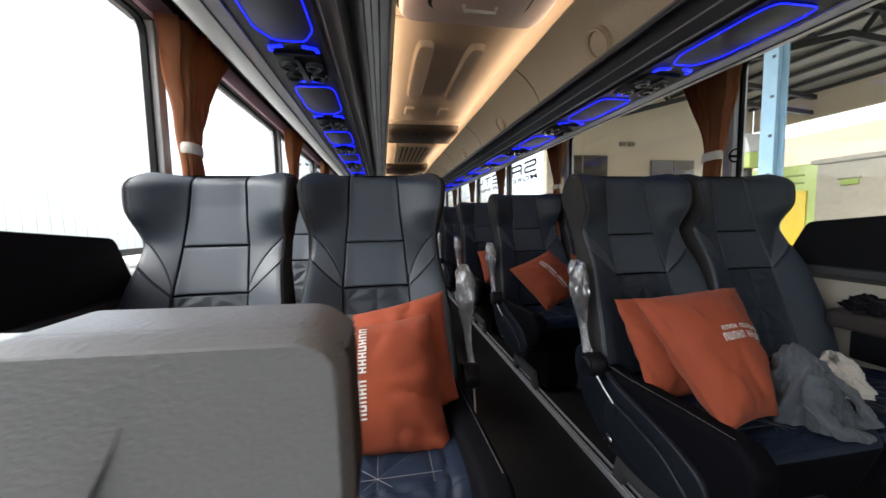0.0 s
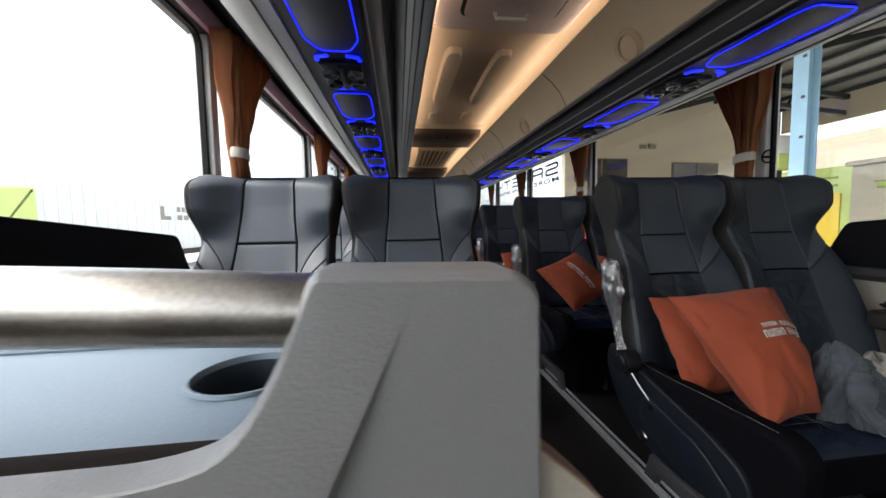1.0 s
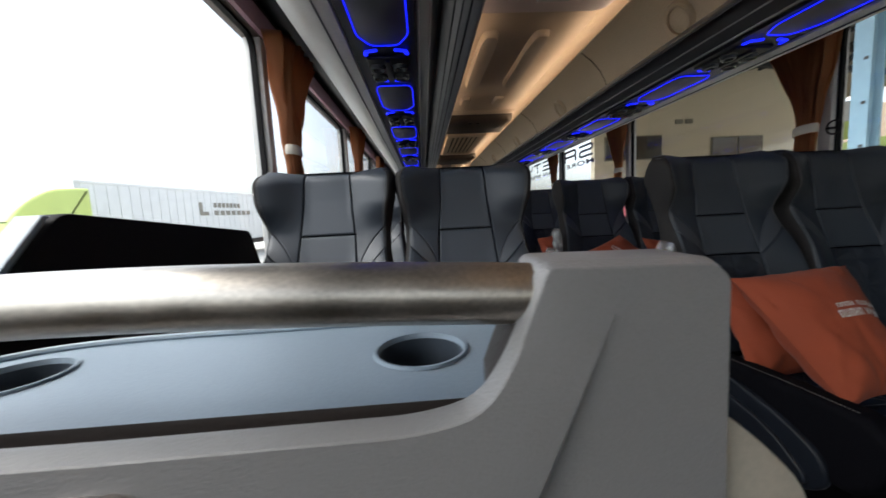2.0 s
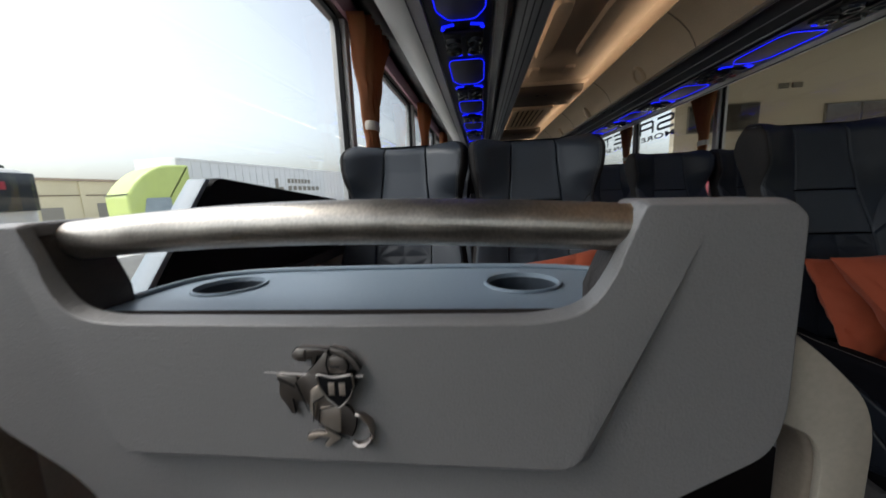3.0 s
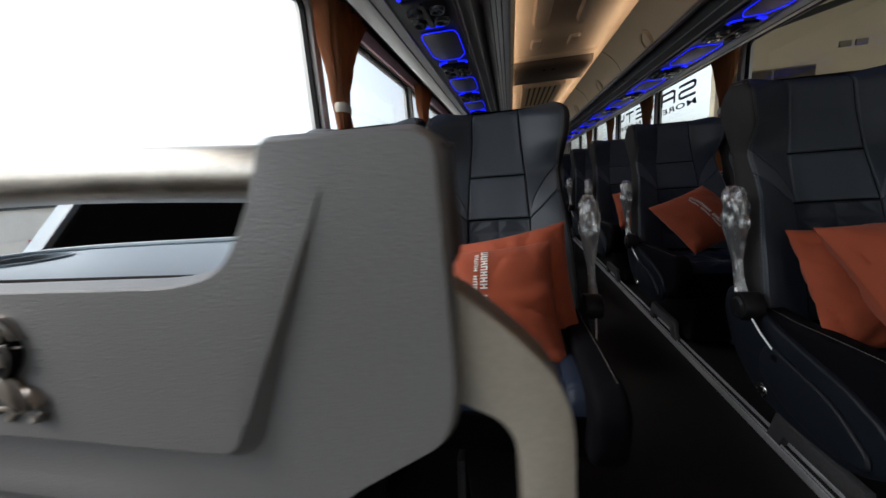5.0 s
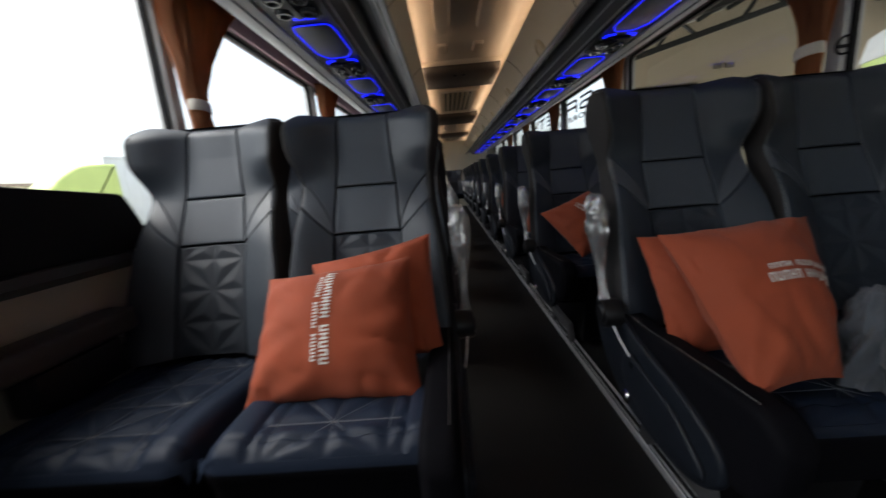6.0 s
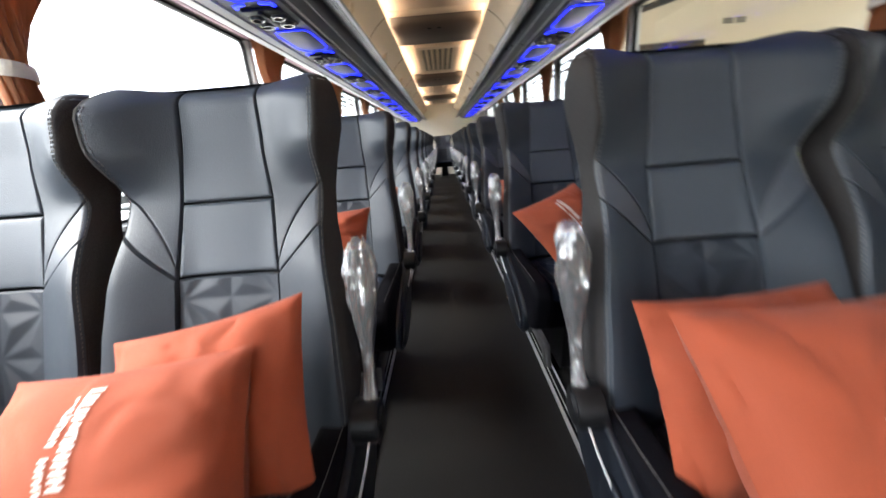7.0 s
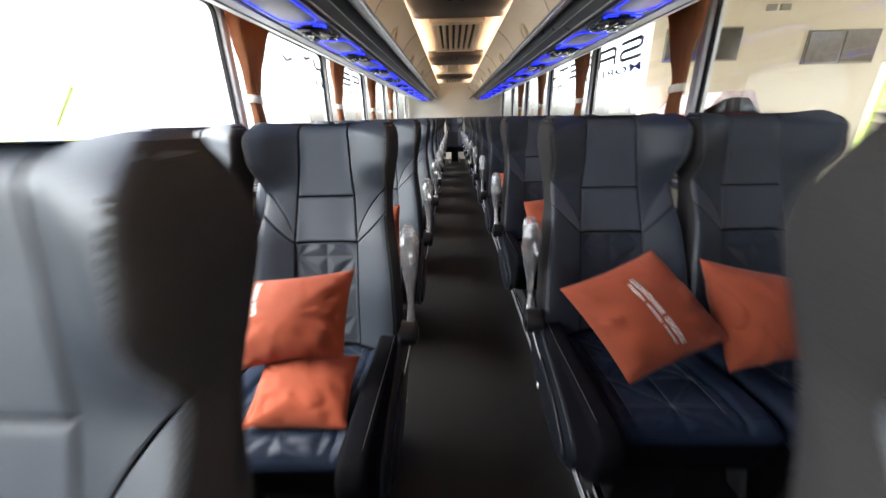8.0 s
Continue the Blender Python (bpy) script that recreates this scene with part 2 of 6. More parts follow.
def raw(name, verts, faces, material, parent=None, label="", smooth=True, place=None):
    me = bpy.data.meshes.new(name)
    me.from_pydata([tuple(v) for v in verts], [], faces)
    finish(me, material, smooth)
    return link(name, me, parent, label, place)


def part(name, bm, material, parent=None, label="", smooth=True, place=None):
    me = bpy.data.meshes.new(name)
    bmesh.ops.recalc_face_normals(bm, faces=bm.faces[:])
    bm.to_mesh(me)
    bm.free()
    finish(me, material, smooth)
    return link(name, me, parent, label, place)


def box_bm(x0, x1, y0, y1, z0, z1, r=0.0, seg=2, bm=None, turn=None):
    bm = bm or bmesh.new()
    m = Matrix.Translation(((x0 + x1) / 2, (y0 + y1) / 2, (z0 + z1) / 2)) @ Matrix.Diagonal((x1 - x0, y1 - y0, z1 - z0, 1))
    if turn is not None:
        m = turn @ m
    made = bmesh.ops.create_cube(bm, size=1.0, matrix=m)
    if r:
        edges = list({e for v in made["verts"] for e in v.link_edges})
        bmesh.ops.bevel(bm, geom=edges, offset=r, segments=seg, profile=0.5, affect="EDGES", clamp_overlap=True)
    return bm


def prism_bm(points, axis, a, b, r=0.0, seg=2, bm=None, flat=False):
    """A closed outline, extruded along an axis from a to b, its rims rounded by r. Outline order: x: (y, z), y: (x, z), z: (x, y)."""
    bm = bm or bmesh.new()
    a, b = min(a, b), max(a, b)
    at = {"x": lambda p, d: (d, p[0], p[1]), "y": lambda p, d: (p[0], d, p[1]), "z": lambda p, d: (p[0], p[1], d)}[axis]
    clean = []
    for p in points:
        if not clean or (Vector(p) - Vector(clean[-1])).length > 1e-5:
            clean.append(tuple(p))
    if (Vector(clean[0]) - Vector(clean[-1])).length < 1e-5:
        clean.pop()
    n = len(clean)
    area = sum(clean[i][0] * clean[(i + 1) % n][1] - clean[(i + 1) % n][0] * clean[i][1] for i in range(n))
    sign = 1 if area > 0 else -1
    push = []
    for i in range(n):
        p, q, w = Vector(clean[i - 1]), Vector(clean[i]), Vector(clean[(i + 1) % n])
        e, f = (q - p).normalized(), (w - q).normalized()
        m = Vector((-e.y - f.y, e.x + f.x)) * sign
        if m.length < 1e-6:
            m = Vector((-e.y, e.x)) * sign
        m.normalize()
        cosine = max(0.5, m.dot(Vector((-e.y, e.x)) * sign))
        push.append(m / cosine)
    levels = [(0.0, a), (0.0, b)]
    if r:
        r = min(r, (b - a) / 2)
        steps = [math.pi / 2 * k / seg for k in range(seg + 1)]
        levels = [(r * (1 - math.sin(q)), a + r * (1 - math.cos(q))) for q in steps] + [(r * (1 - math.cos(q)), b - r * (1 - math.sin(q))) for q in steps]
    if flat:
        cut = ((1.0, 0.0), (0.78, 0.12), (0.10, 1.55), (0.0, 1.9))
        levels = [(r * i, a + r * d) for i, d in cut] + [(0.0, b)]
    rings = []
    for inset, depth in levels:
        rings.append([bm.verts.new(at((clean[i][0] + push[i].x * inset, clean[i][1] + push[i].y * inset), depth)) for i in range(n)])
    bm.faces.new(rings[0])
    bm.faces.new(rings[-1][::-1])
    for lo, hi in zip(rings[:-1], rings[1:]):
        for i in range(n):
            bm.faces.new((lo[i], lo[(i + 1) % n], hi[(i + 1) % n], hi[i]))
    return bm


def rounded(points, r, seg=4):
    """An outline with its corners rounded; r is one radius or one for each corner."""
    out, n = [], len(points)
    for i, p in enumerate(points):
        rad = r[i] if isinstance(r, (list, tuple)) else r
        p, a, b = Vector(p), Vector(points[i - 1]), Vector(points[(i + 1) % n])
        da, db = a - p, b - p
        d = min(rad, da.length * 0.48, db.length * 0.48)
        if d < 1e-5:
            out.append(tuple(p))
            continue
        s, e = p + da.normalized() * d, p + db.normalized() * d
        for k in range(seg + 1):
            t = k / seg
            out.append(tuple(s * (1 - t) ** 2 + p * 2 * t * (1 - t) + e * t * t))
    return out


def tube_data(path, radii, n=10, up=(0, 0, 1), closed=False):
    """A tube along a path; radii: one number, or (side, up) for each point."""
    pts = [Vector(p) for p in path]
    verts, faces, k = [], [], len(pts)
    for i, p in enumerate(pts):
        if closed:
            d = pts[(i + 1) % k] - pts[i - 1]
        else:
            d = pts[min(i + 1, k - 1)] - pts[max(i - 1, 0)]
        d.normalize()
        ref = Vector(up)
        if abs(d.dot(ref)) > 0.95:
            ref = Vector((1, 0, 0))
        side = d.cross(ref).normalized()
        top = side.cross(d)
        r = radii[i] if isinstance(radii, (list, tuple)) else radii
        ra, rb = r if isinstance(r, (list, tuple)) else (r, r)
        for j in range(n):
            a = 2 * math.pi * j / n
            verts.append(p + side * ra * math.cos(a) + top * rb * math.sin(a))
    last = k if closed else k - 1
    for i in range(last):
        q = (i + 1) % k
        for j in range(n):
            faces.append((i * n + j, i * n + (j + 1) % n, q * n + (j + 1) % n, q * n + j))
    if not closed:
        faces += [tuple(range(n))[::-1], tuple((k - 1) * n + j for j in range(n))]
    return verts, faces


def grid_data(f, nu, nv):
    verts = [f(i / nu, j / nv) for j in range(nv + 1) for i in range(nu + 1)]
    w = nu + 1
    faces = [(j * w + i, j * w + i + 1, (j + 1) * w + i + 1, (j + 1) * w + i) for j in range(nv) for i in range(nu)]
    return verts, faces


def join_data(items):
    verts, faces = [], []
    for v, f in items:
        k = len(verts)
        verts += list(v)
        faces += [tuple(i + k for i in q) for q in f]
    return verts, faces


def lathe_data(profile, n=20, centre=(0, 0, 0), axis="z"):
    verts, faces = [], []
    for r, h in profile:
        for j in range(n):
            a = 2 * math.pi * j / n
            p = {"z": (r * math.cos(a), r * math.sin(a), h), "x": (h, r * math.cos(a), r * math.sin(a)), "y": (r * math.cos(a), h, r * math.sin(a))}[axis]
            verts.append(tuple(p[i] + centre[i] for i in range(3)))
    for i in range(len(profile) - 1):
        for j in range(n):
            faces.append((i * n + j, i * n + (j + 1) % n, (i + 1) * n + (j + 1) % n, (i + 1) * n + j))
    return verts, faces


def sstep(a, b, x):
    t = min(1.0, max(0.0, (x - a) / (b - a)))
    return t * t * (3 - 2 * t)


# ---- setting: floor, walls, ceiling, windows ----
Y0, Y1 = -2.3, 10.75            # front and rear of the saloon
HALF = 1.18                      # half of the inner width
SILL, HEAD = 0.715, 1.60         # window band
POSTS = [1.502 + 1.492 * k for k in range(-2, 7)]

floor = tagged(part("floor", box_bm(-1.26, 1.26, Y0 - 0.1, Y1 + 0.1, -0.12, 0.0), VINYL, smooth=False), "dark grey vinyl floor along the aisle", "floor", kind="structure")
for side, nm in ((-1, "floor_rail_left"), (1, "floor_rail_right")):
    rail = thing(nm, Matrix(), "low dark seat rail with thin aluminium edges on the aisle floor", "rail", kind="structure")
    part("channel", prism_bm([(side * 0.314, 0.0005), (side * 0.314, 0.012), (side * 0.346, 0.012), (side * 0.346, 0.0005)], "y", 0.3, Y1), BLACK_PLASTIC, rail)
    for x0, x1, top in ((0.309, 0.3135, 0.026), (0.3265, 0.3295, 0.018), (0.3465, 0.350, 0.024)):
        edge = prism_bm([(side * x0, 0.001), (side * x0, top - 0.002), (side * (x0 + x1) / 2, top), (side * x1, top - 0.002), (side * x1, 0.001)], "y", 0.3, Y1)
        part("rail_edge", edge, ALU, rail, "thin aluminium edge")

for side, nm in ((-1, "wall_left"), (1, "wall_right")):
    w = thing(nm, Matrix(), "bus side wall with beige lining below the windows", "wall", kind="structure")
    xs = sorted((side * HALF, side * (HALF + 0.07)))
    part("lower_wall", box_bm(xs[0], xs[1], Y0, Y1, -0.1, SILL - 0.02), BEIGE_PLASTIC, w, smooth=False)
    ledge = [(side * (HALF + 0.06), SILL), (side * (HALF - 0.035), SILL), (side * (HALF - 0.05), SILL - 0.012), (side * (HALF - 0.05), SILL - 0.035), (side * (HALF - 0.03), SILL - 0.05), (side * (HALF - 0.002), SILL - 0.06), (side * (HALF - 0.002), SILL - 0.018), (side * (HALF + 0.06), SILL - 0.018)]
    part("sill_ledge", prism_bm(ledge, "y", Y0 + 0.01, Y1 - 0.01), DARK_PLASTIC, w, "dark grey padded ledge under the windows")
    part("upper_wall", box_bm(xs[0], xs[1], Y0, Y1, HEAD, 2.05), BROWN_LINING, w, smooth=False)
    reveal = [(side * (HALF - 0.003), HEAD + 0.002), (side * (HALF - 0.020), HEAD + 0.004), (side * (HALF - 0.045), HEAD + 0.040), (side * (HALF - 0.045), HEAD + 0.052), (side * (HALF - 0.003), HEAD + 0.052)]
    part("header_reveal", prism_bm(reveal, "y", Y0 + 0.01, Y1 - 0.01), PINK_TRIM, w, "rose coloured padded edge over the windows")
    for y in POSTS:
        bm = box_bm(*sorted((side * (HALF - 0.006), side * (HALF + 0.062))), y - 0.026, y + 0.026, SILL + 0.002, HEAD - 0.002, 0.008)
        part("window_post", bm, PALE_PLASTIC, w)

edges_y = [Y0] + POSTS + [Y1]
count = 0
for side in (-1, 1):
    for a, b in zip(edges_y[:-1], edges_y[1:]):
        if b < -1.0 or a > 10:
            # unseen bays beside the driver are closed to cut front light; rear bay closed
            tagged(part("wall_bay", box_bm(*sorted((side * (HALF + 0.004), side * (HALF + 0.06))), a + 0.027, b - 0.027, SILL + 0.003, HEAD - 0.003), REAR_LINING if a > 10 else DARK_PLASTIC, smooth=False), "plain closed bay of the side wall lining", "wall", kind="structure")
            continue
        count += 1
        win = thing("window_%d" % count, Matrix(), "large fixed bus window with black rubber edge", "window", kind="structure")
        ya, yb = a + 0.028, b - 0.028
        outer = rounded([(ya, SILL + 0.003), (yb, SILL + 0.003), (yb, HEAD - 0.003), (ya, HEAD - 0.003)], 0.05, 5)
        inner = rounded([(ya + 0.010, SILL + 0.013), (yb - 0.010, SILL + 0.013), (yb - 0.010, HEAD - 0.013), (ya + 0.010, HEAD - 0.013)], 0.05, 5)
        x0, x1 = side * (HALF + 0.014), side * (HALF + 0.034)
        verts = [(x, p[0], p[1]) for x in (x0, x1) for ring in (outer, inner) for p in ring]
        k = len(outer)
        faces = []
        for i in range(k):
            j = (i + 1) % k
            faces += [(i, j, k + j, k + i), (2 * k + i, 3 * k + i, 3 * k + j, 2 * k + j), (i, 2 * k + i, 2 * k + j, j), (k + i, k + j, 3 * k + j, 3 * k + i)]
        raw("rubber_frame", verts, faces, RUBBER, win)
        pane = part("pane", box_bm(*sorted((side * (HALF + 0.024), side * (HALF + 0.029))), ya + 0.006, yb - 0.006, SILL + 0.008, HEAD - 0.008), GLASS, win, smooth=False)
        pane.visible_shadow = False

# rear wall and front bulkhead with the windscreen opening
tagged(part("wall_rear", box_bm(-1.25, 1.25, Y1, Y1 + 0.08, -0.1, 2.05), REAR_LINING, smooth=False), "plain cream rear wall of the saloon", "wall", kind="structure")
front = thing("wall_front", Matrix(), "dark front end of the bus round the windscreen", "wall", kind="structure")
for x0, x1, z0, z1 in ((-1.25, 1.25, -0.1, 0.75), (-1.25, 1.25, 1.55, 2.05), (-1.25, -1.08, 0.752, 1.548), (1.08, 1.25, 0.752, 1.548)):
    part("front_panel", box_bm(x0, x1, Y0 - 0.08, Y0, z0, z1), DARK_PLASTIC, front, smooth=False)
screen = part("windscreen", box_bm(-1.078, 1.078, Y0 - 0.05, Y0 - 0.043, 0.752, 1.548), GLASS, front, smooth=False)
screen.visible_shadow = False


def ceiling_bm():
    bm = bmesh.new()
    # main vault with a gentle crown
    prof = [(-1.24, 1.98), (-0.7, 1.93), (-0.5, 1.862), (-0.36, 1.852), (0, 1.862), (0.36, 1.852), (0.5, 1.862), (0.7, 1.93), (1.24, 1.98)]
    outline = prof + [(x, z + 0.06) for x, z in prof[::-1]]
    prism_bm(outline, "y", Y0, Y1, bm=bm)
    return bm


ceiling = tagged(part("ceiling", ceiling_bm(), CEILING_LINING), "cream moulded ceiling lit by warm hidden strips", "ceiling", kind="structure")


def rib_data(x0, x1, ya, yb, z, h):
    """A long shallow raised rib with round ends, pressed into the ceiling."""
    cx, cy, hx, hy = (x0 + x1) / 2, (ya + yb) / 2, (x1 - x0) / 2, (yb - ya) / 2
    rings = []
    for s, d in ((1.0, -0.002), (0.93, h * 0.45), (0.8, h * 0.9), (0.6, h)):
        ring = []
        for k in range(28):
            a = 2 * math.pi * k / 28
            c, q = math.cos(a), math.sin(a)
            ex = abs(c) ** 0.5 * math.copysign(1, c)
            ey = abs(q) ** 0.35 * math.copysign(1, q)
            ring.append((cx + ex * hx * s, cy + ey * (hy - hx * (1 - s)), z - d))
        rings.append(ring)
    verts = [p for r in rings for p in r]
    faces = [(i * 28 + j, i * 28 + (j + 1) % 28, (i + 1) * 28 + (j + 1) % 28, (i + 1) * 28 + j) for i in range(3) for j in range(28)]
    faces.append(tuple(3 * 28 + j for j in range(28)))
    return verts, faces


def ceiling_panel(ya, yb):
    t = thing("ceiling_panel", Matrix(), "cream pressed ceiling panel with two long ribs", "ceiling panel", kind="structure")
    part("sheet", box_bm(-0.335, 0.335, ya, yb, 1.838, 1.850, 0.005), CEILING_LINING, t)
    length = yb - ya
    for x0, x1 in ((-0.225, -0.112), (0.060, 0.170)):
        raw("rib", *rib_data(x0, x1, ya + 0.18, ya + length * 0.60, 1.838, 0.034), CEILING_LINING, t)
        raw("rib", *rib_data(x0 + 0.012, x1 - 0.012, ya + length * 0.745, ya + length * 0.87, 1.838, 0.022), CEILING_LINING, t)
    lip = [(yb - 0.03, 1.838), (yb - 0.012, 1.822), (yb + 0.03, 1.815), (yb + 0.05, 1.838)]
    part("lip", prism_bm(lip, "x", -0.36, 0.36), CEILING_LINING, t)
    return t


def cross_beam(ya, yb):
    t = thing("cross_beam", Matrix(), "dark brown moulded beam across the ceiling", "ceiling beam", kind="structure")
    out = [(ya, 1.845), (ya + 0.015, 1.80), (ya + 0.06, 1.772), (yb - 0.06, 1.772), (yb - 0.015, 1.80), (yb, 1.845)]
    part("fairing", prism_bm(out, "x", -0.352, 0.352, 0.006), BROWN_LINING, t)
    for x in (-0.06, 0.02):
        raw("button", *lathe_data([(0.0, 1.762), (0.014, 1.763), (0.016, 1.768), (0.016, 1.775)], 14, (x, ya + 0.12, 0)), BLACK_PLASTIC, t)


def vent(ya, yb, slats=6):
    t = thing("air_vent", Matrix(), "cream ceiling air return grille with dark slots", "air vent")
    part("backing", box_bm(-0.345, 0.345, ya - 0.06, yb + 0.06, 1.832, 1.848, 0.004), CEILING_LINING, t)
    w, y0, y1 = 0.235, ya, yb
    for x0, x1, p, q in ((-w, w, y0, y0 + 0.11), (-w, w, y1 - 0.11, y1), (-w, -w + 0.045, y0 + 0.112, y1 - 0.112), (w - 0.045, w, y0 + 0.112, y1 - 0.112)):
        part("frame", box_bm(x0, x1, p, q, 1.802, 1.831, 0.008), CEILING_LINING, t)
    part("filter", box_bm(-w + 0.046, w - 0.046, y0 + 0.113, y1 - 0.113, 1.824, 1.830), BLACK_PLASTIC, t, smooth=False)
    step = (2 * w - 0.12) / slats
    for i in range(slats + 1):
        x = -w + 0.06 + i * step
        part("slat", box_bm(x - 0.017, x + 0.017, y0 + 0.116, y1 - 0.116, 1.806, 1.820, 0.004), RACK_LINING, t)


hatch = thing("roof_hatch", Matrix(), "pale roof escape hatch with rounded raised frame", "roof hatch")
HATCH = mat("hatch_plastic", (0.72, 0.61, 0.60), 0.45, grain=200, bump=0.1, vary=0.08)
ring_o = rounded([(-0.328, 0.93), (0.328, 0.93), (0.328, 1.74), (-0.328, 1.74)], 0.09, 6)
part("gasket", prism_bm(rounded([(-0.338, 0.92), (0.338, 0.92), (0.338, 1.75), (-0.338, 1.75)], 0.09, 6), "z", 1.834, 1.851), BLACK_PLASTIC, hatch)
part("frame", prism_bm(ring_o, "z", 1.790, 1.8335, 0.022, 4), HATCH, hatch)
part("recess", prism_bm(rounded([(-0.215, 1.03), (0.215, 1.03), (0.215, 1.62), (-0.215, 1.62)], 0.06, 5), "z", 1.786, 1.7895, 0.001), BLACK_PLASTIC, hatch)
part("cover", prism_bm(rounded([(-0.20, 1.04), (0.20, 1.04), (0.20, 1.605), (-0.20, 1.605)], 0.05, 5), "z", 1.770, 1.7855, 0.008), HATCH, hatch)
raw("handle", *tube_data([(-0.07, 1.55, 1.772), (-0.065, 1.55, 1.748), (0.065, 1.55, 1.748), (0.07, 1.55, 1.772)], 0.009, 8), PALE_PLASTIC, hatch)
ceiling_panel(-1.6, 0.72)
ceiling_panel(1.80, 3.50)
cross_beam(3.58, 4.22)
vent(4.42, 5.86)
cross_beam(6.05, 6.85)
ceiling_panel(7.0, 8.3)
cross_beam(8.42, 8.95)
vent(9.1, 10.2)

# ---- luggage racks ----
RACK = dict(inner=[(0.352, 1.757), (0.345, 1.745), (0.36, 1.735), (0.41, 1.695), (0.455, 1.645), (0.485, 1.59), (0.495, 1.563), (0.51, 1.563), (0.50, 1.60), (0.47, 1.655), (0.425, 1.708), (0.375, 1.75)])
for side, nm in ((-1, "rack_left"), (1, "rack_right")):
    rk = thing(nm, Matrix(), "overhead luggage rack, beige front over a dark service panel", "luggage rack", kind="structure")
    sx = lambda pts: [(side * x, z) for x, z in pts]
    ys, ye = -1.6, Y1 - 0.01
    part("front", prism_bm(sx(RACK["inner"]), "y", ys, ye), RACK_LINING, rk, "beige curved rack front")
    bulge = [(0.497 + 0.091 * k / 10 - 0.016 * math.sin(math.pi * k / 10), 1.564 - 0.104 * k / 10 - 0.012 * math.sin(math.pi * k / 10)) for k in range(11)]
    part("fascia", prism_bm(sx(bulge + [(0.600, 1.472), (0.520, 1.566)]), "y", ys, ye), FASCIA, rk, "dark grey rounded rack edge")
    lip = rounded([(0.492, 1.562), (0.384, 1.487), (0.379, 1.477), (0.386, 1.471), (0.440, 1.500), (0.500, 1.538)], 0.006, 3)
    part("lip", prism_bm(sx(lip), "y", ys, ye), FASCIA, rk, "dark grooved lip along the rack edge")
    for q in (0.25, 0.45, 0.65):
        raw("lip_rib", *tube_data([(side * (0.388 + 0.108 * q), y, 1.4715 + 0.064 * q) for y in (ys, ye)], 0.0035, 8), BLACK_PLASTIC, rk)
    part("service_panel", prism_bm(sx([(0.578, 1.461), (0.584, 1.452), (0.80, 1.456), (0.80, 1.472), (0.59, 1.472)]), "y", ys, ye), BLACK_PLASTIC, rk, "black panel with the reading lights")
    cover = [(0.805, 1.470), (0.805, 1.450)] + [(0.805 + 0.165 * k / 10, 1.450 + 0.060 * (k / 10) ** 2.6 - 0.012 * math.sin(math.pi * k / 10)) for k in range(1, 11)] + [(0.978, 1.530), (0.968, 1.552), (0.945, 1.545), (0.93, 1.52)]
    part("edge_cover", prism_bm(sx(cover), "y", ys, ye), PALE_PLASTIC, rk, "pale grey rounded edge of the rack")
    part("edge_line", prism_bm(sx([(0.842, 1.4405), (0.846, 1.4395), (0.847, 1.4450), (0.843, 1.4455)]), "y", ys, ye), DARK_PLASTIC, rk)
    # black stands in for the deep shade behind the edge cover
    part("underside", prism_bm(sx([(0.955, 1.552), (0.970, 1.556), (1.172, 1.72), (1.165, 1.74)]), "y", ys, ye), BLACK_PLASTIC, rk)
    part("roof_shelf", prism_bm(sx([(0.53, 1.56), (0.60, 1.475), (0.93, 1.55), (1.16, 1.74), (1.16, 1.76), (0.60, 1.60)]), "y", ys, ye), BLACK_PLASTIC, rk)
    # bright bead and two fine ribs along the edge
    for (x, z), r in (((0.493, 1.552), 0.0095), ((0.532, 1.4965), 0.0035), ((0.572, 1.467), 0.004)):
        raw("rail", *tube_data([(side * x, ys + (ye - ys) * k / 4, z) for k in range(5)], r, 14), SATIN, rk, "satin grey metal rail along the rack")
    strip = part("light_strip", box_bm(*sorted((side * 0.362, side * 0.378)), ys + 0.2, ye - 0.2, 1.759, 1.766), WARM_LED, rk, "warm hidden light strip", smooth=False)
    y = 0.4
    while y < ye - 0.2:
        part("rail_bracket", box_bm(*sorted((side * 0.484, side * 0.504)), y - 0.010, y + 0.010, 1.538, 1.566, 0.004), SATIN, rk)
        y += 0.62
    # joints and round speakers in the front
    for k in range(8):
        y = 1.45 + 1.22 * k
        tilt = pose(side * 0.4725, y, 1.605, 0, side * 62, 0) @ Matrix.Scale(1.35, 4)
        raw("speaker", *lathe_data([(0.0, -0.004), (0.030, -0.004), (0.036, -0.001), (0.038, -0.008), (0.044, -0.010), (0.047, -0.006), (0.050, -0.008), (0.054, -0.003), (0.055, 0.006)], 30), RACK_LINING, rk, "round cream speaker ring", place=tilt)
        y = 2.05 + 1.22 * k
        part("joint", prism_bm(sx([(0.345, 1.742), (0.36, 1.731), (0.41, 1.691), (0.455, 1.641), (0.485, 1.586), (0.493, 1.560), (0.497, 1.562), (0.488, 1.59), (0.458, 1.645), (0.412, 1.695), (0.362, 1.736)]), "y", y, y + 0.005), BROWN_LINING, rk)


# ---- reading light units ----
FLAP = mat("flap_plastic", (0.030, 0.031, 0.034), 0.5, grain=350, bump=0.15, vary=0.15)


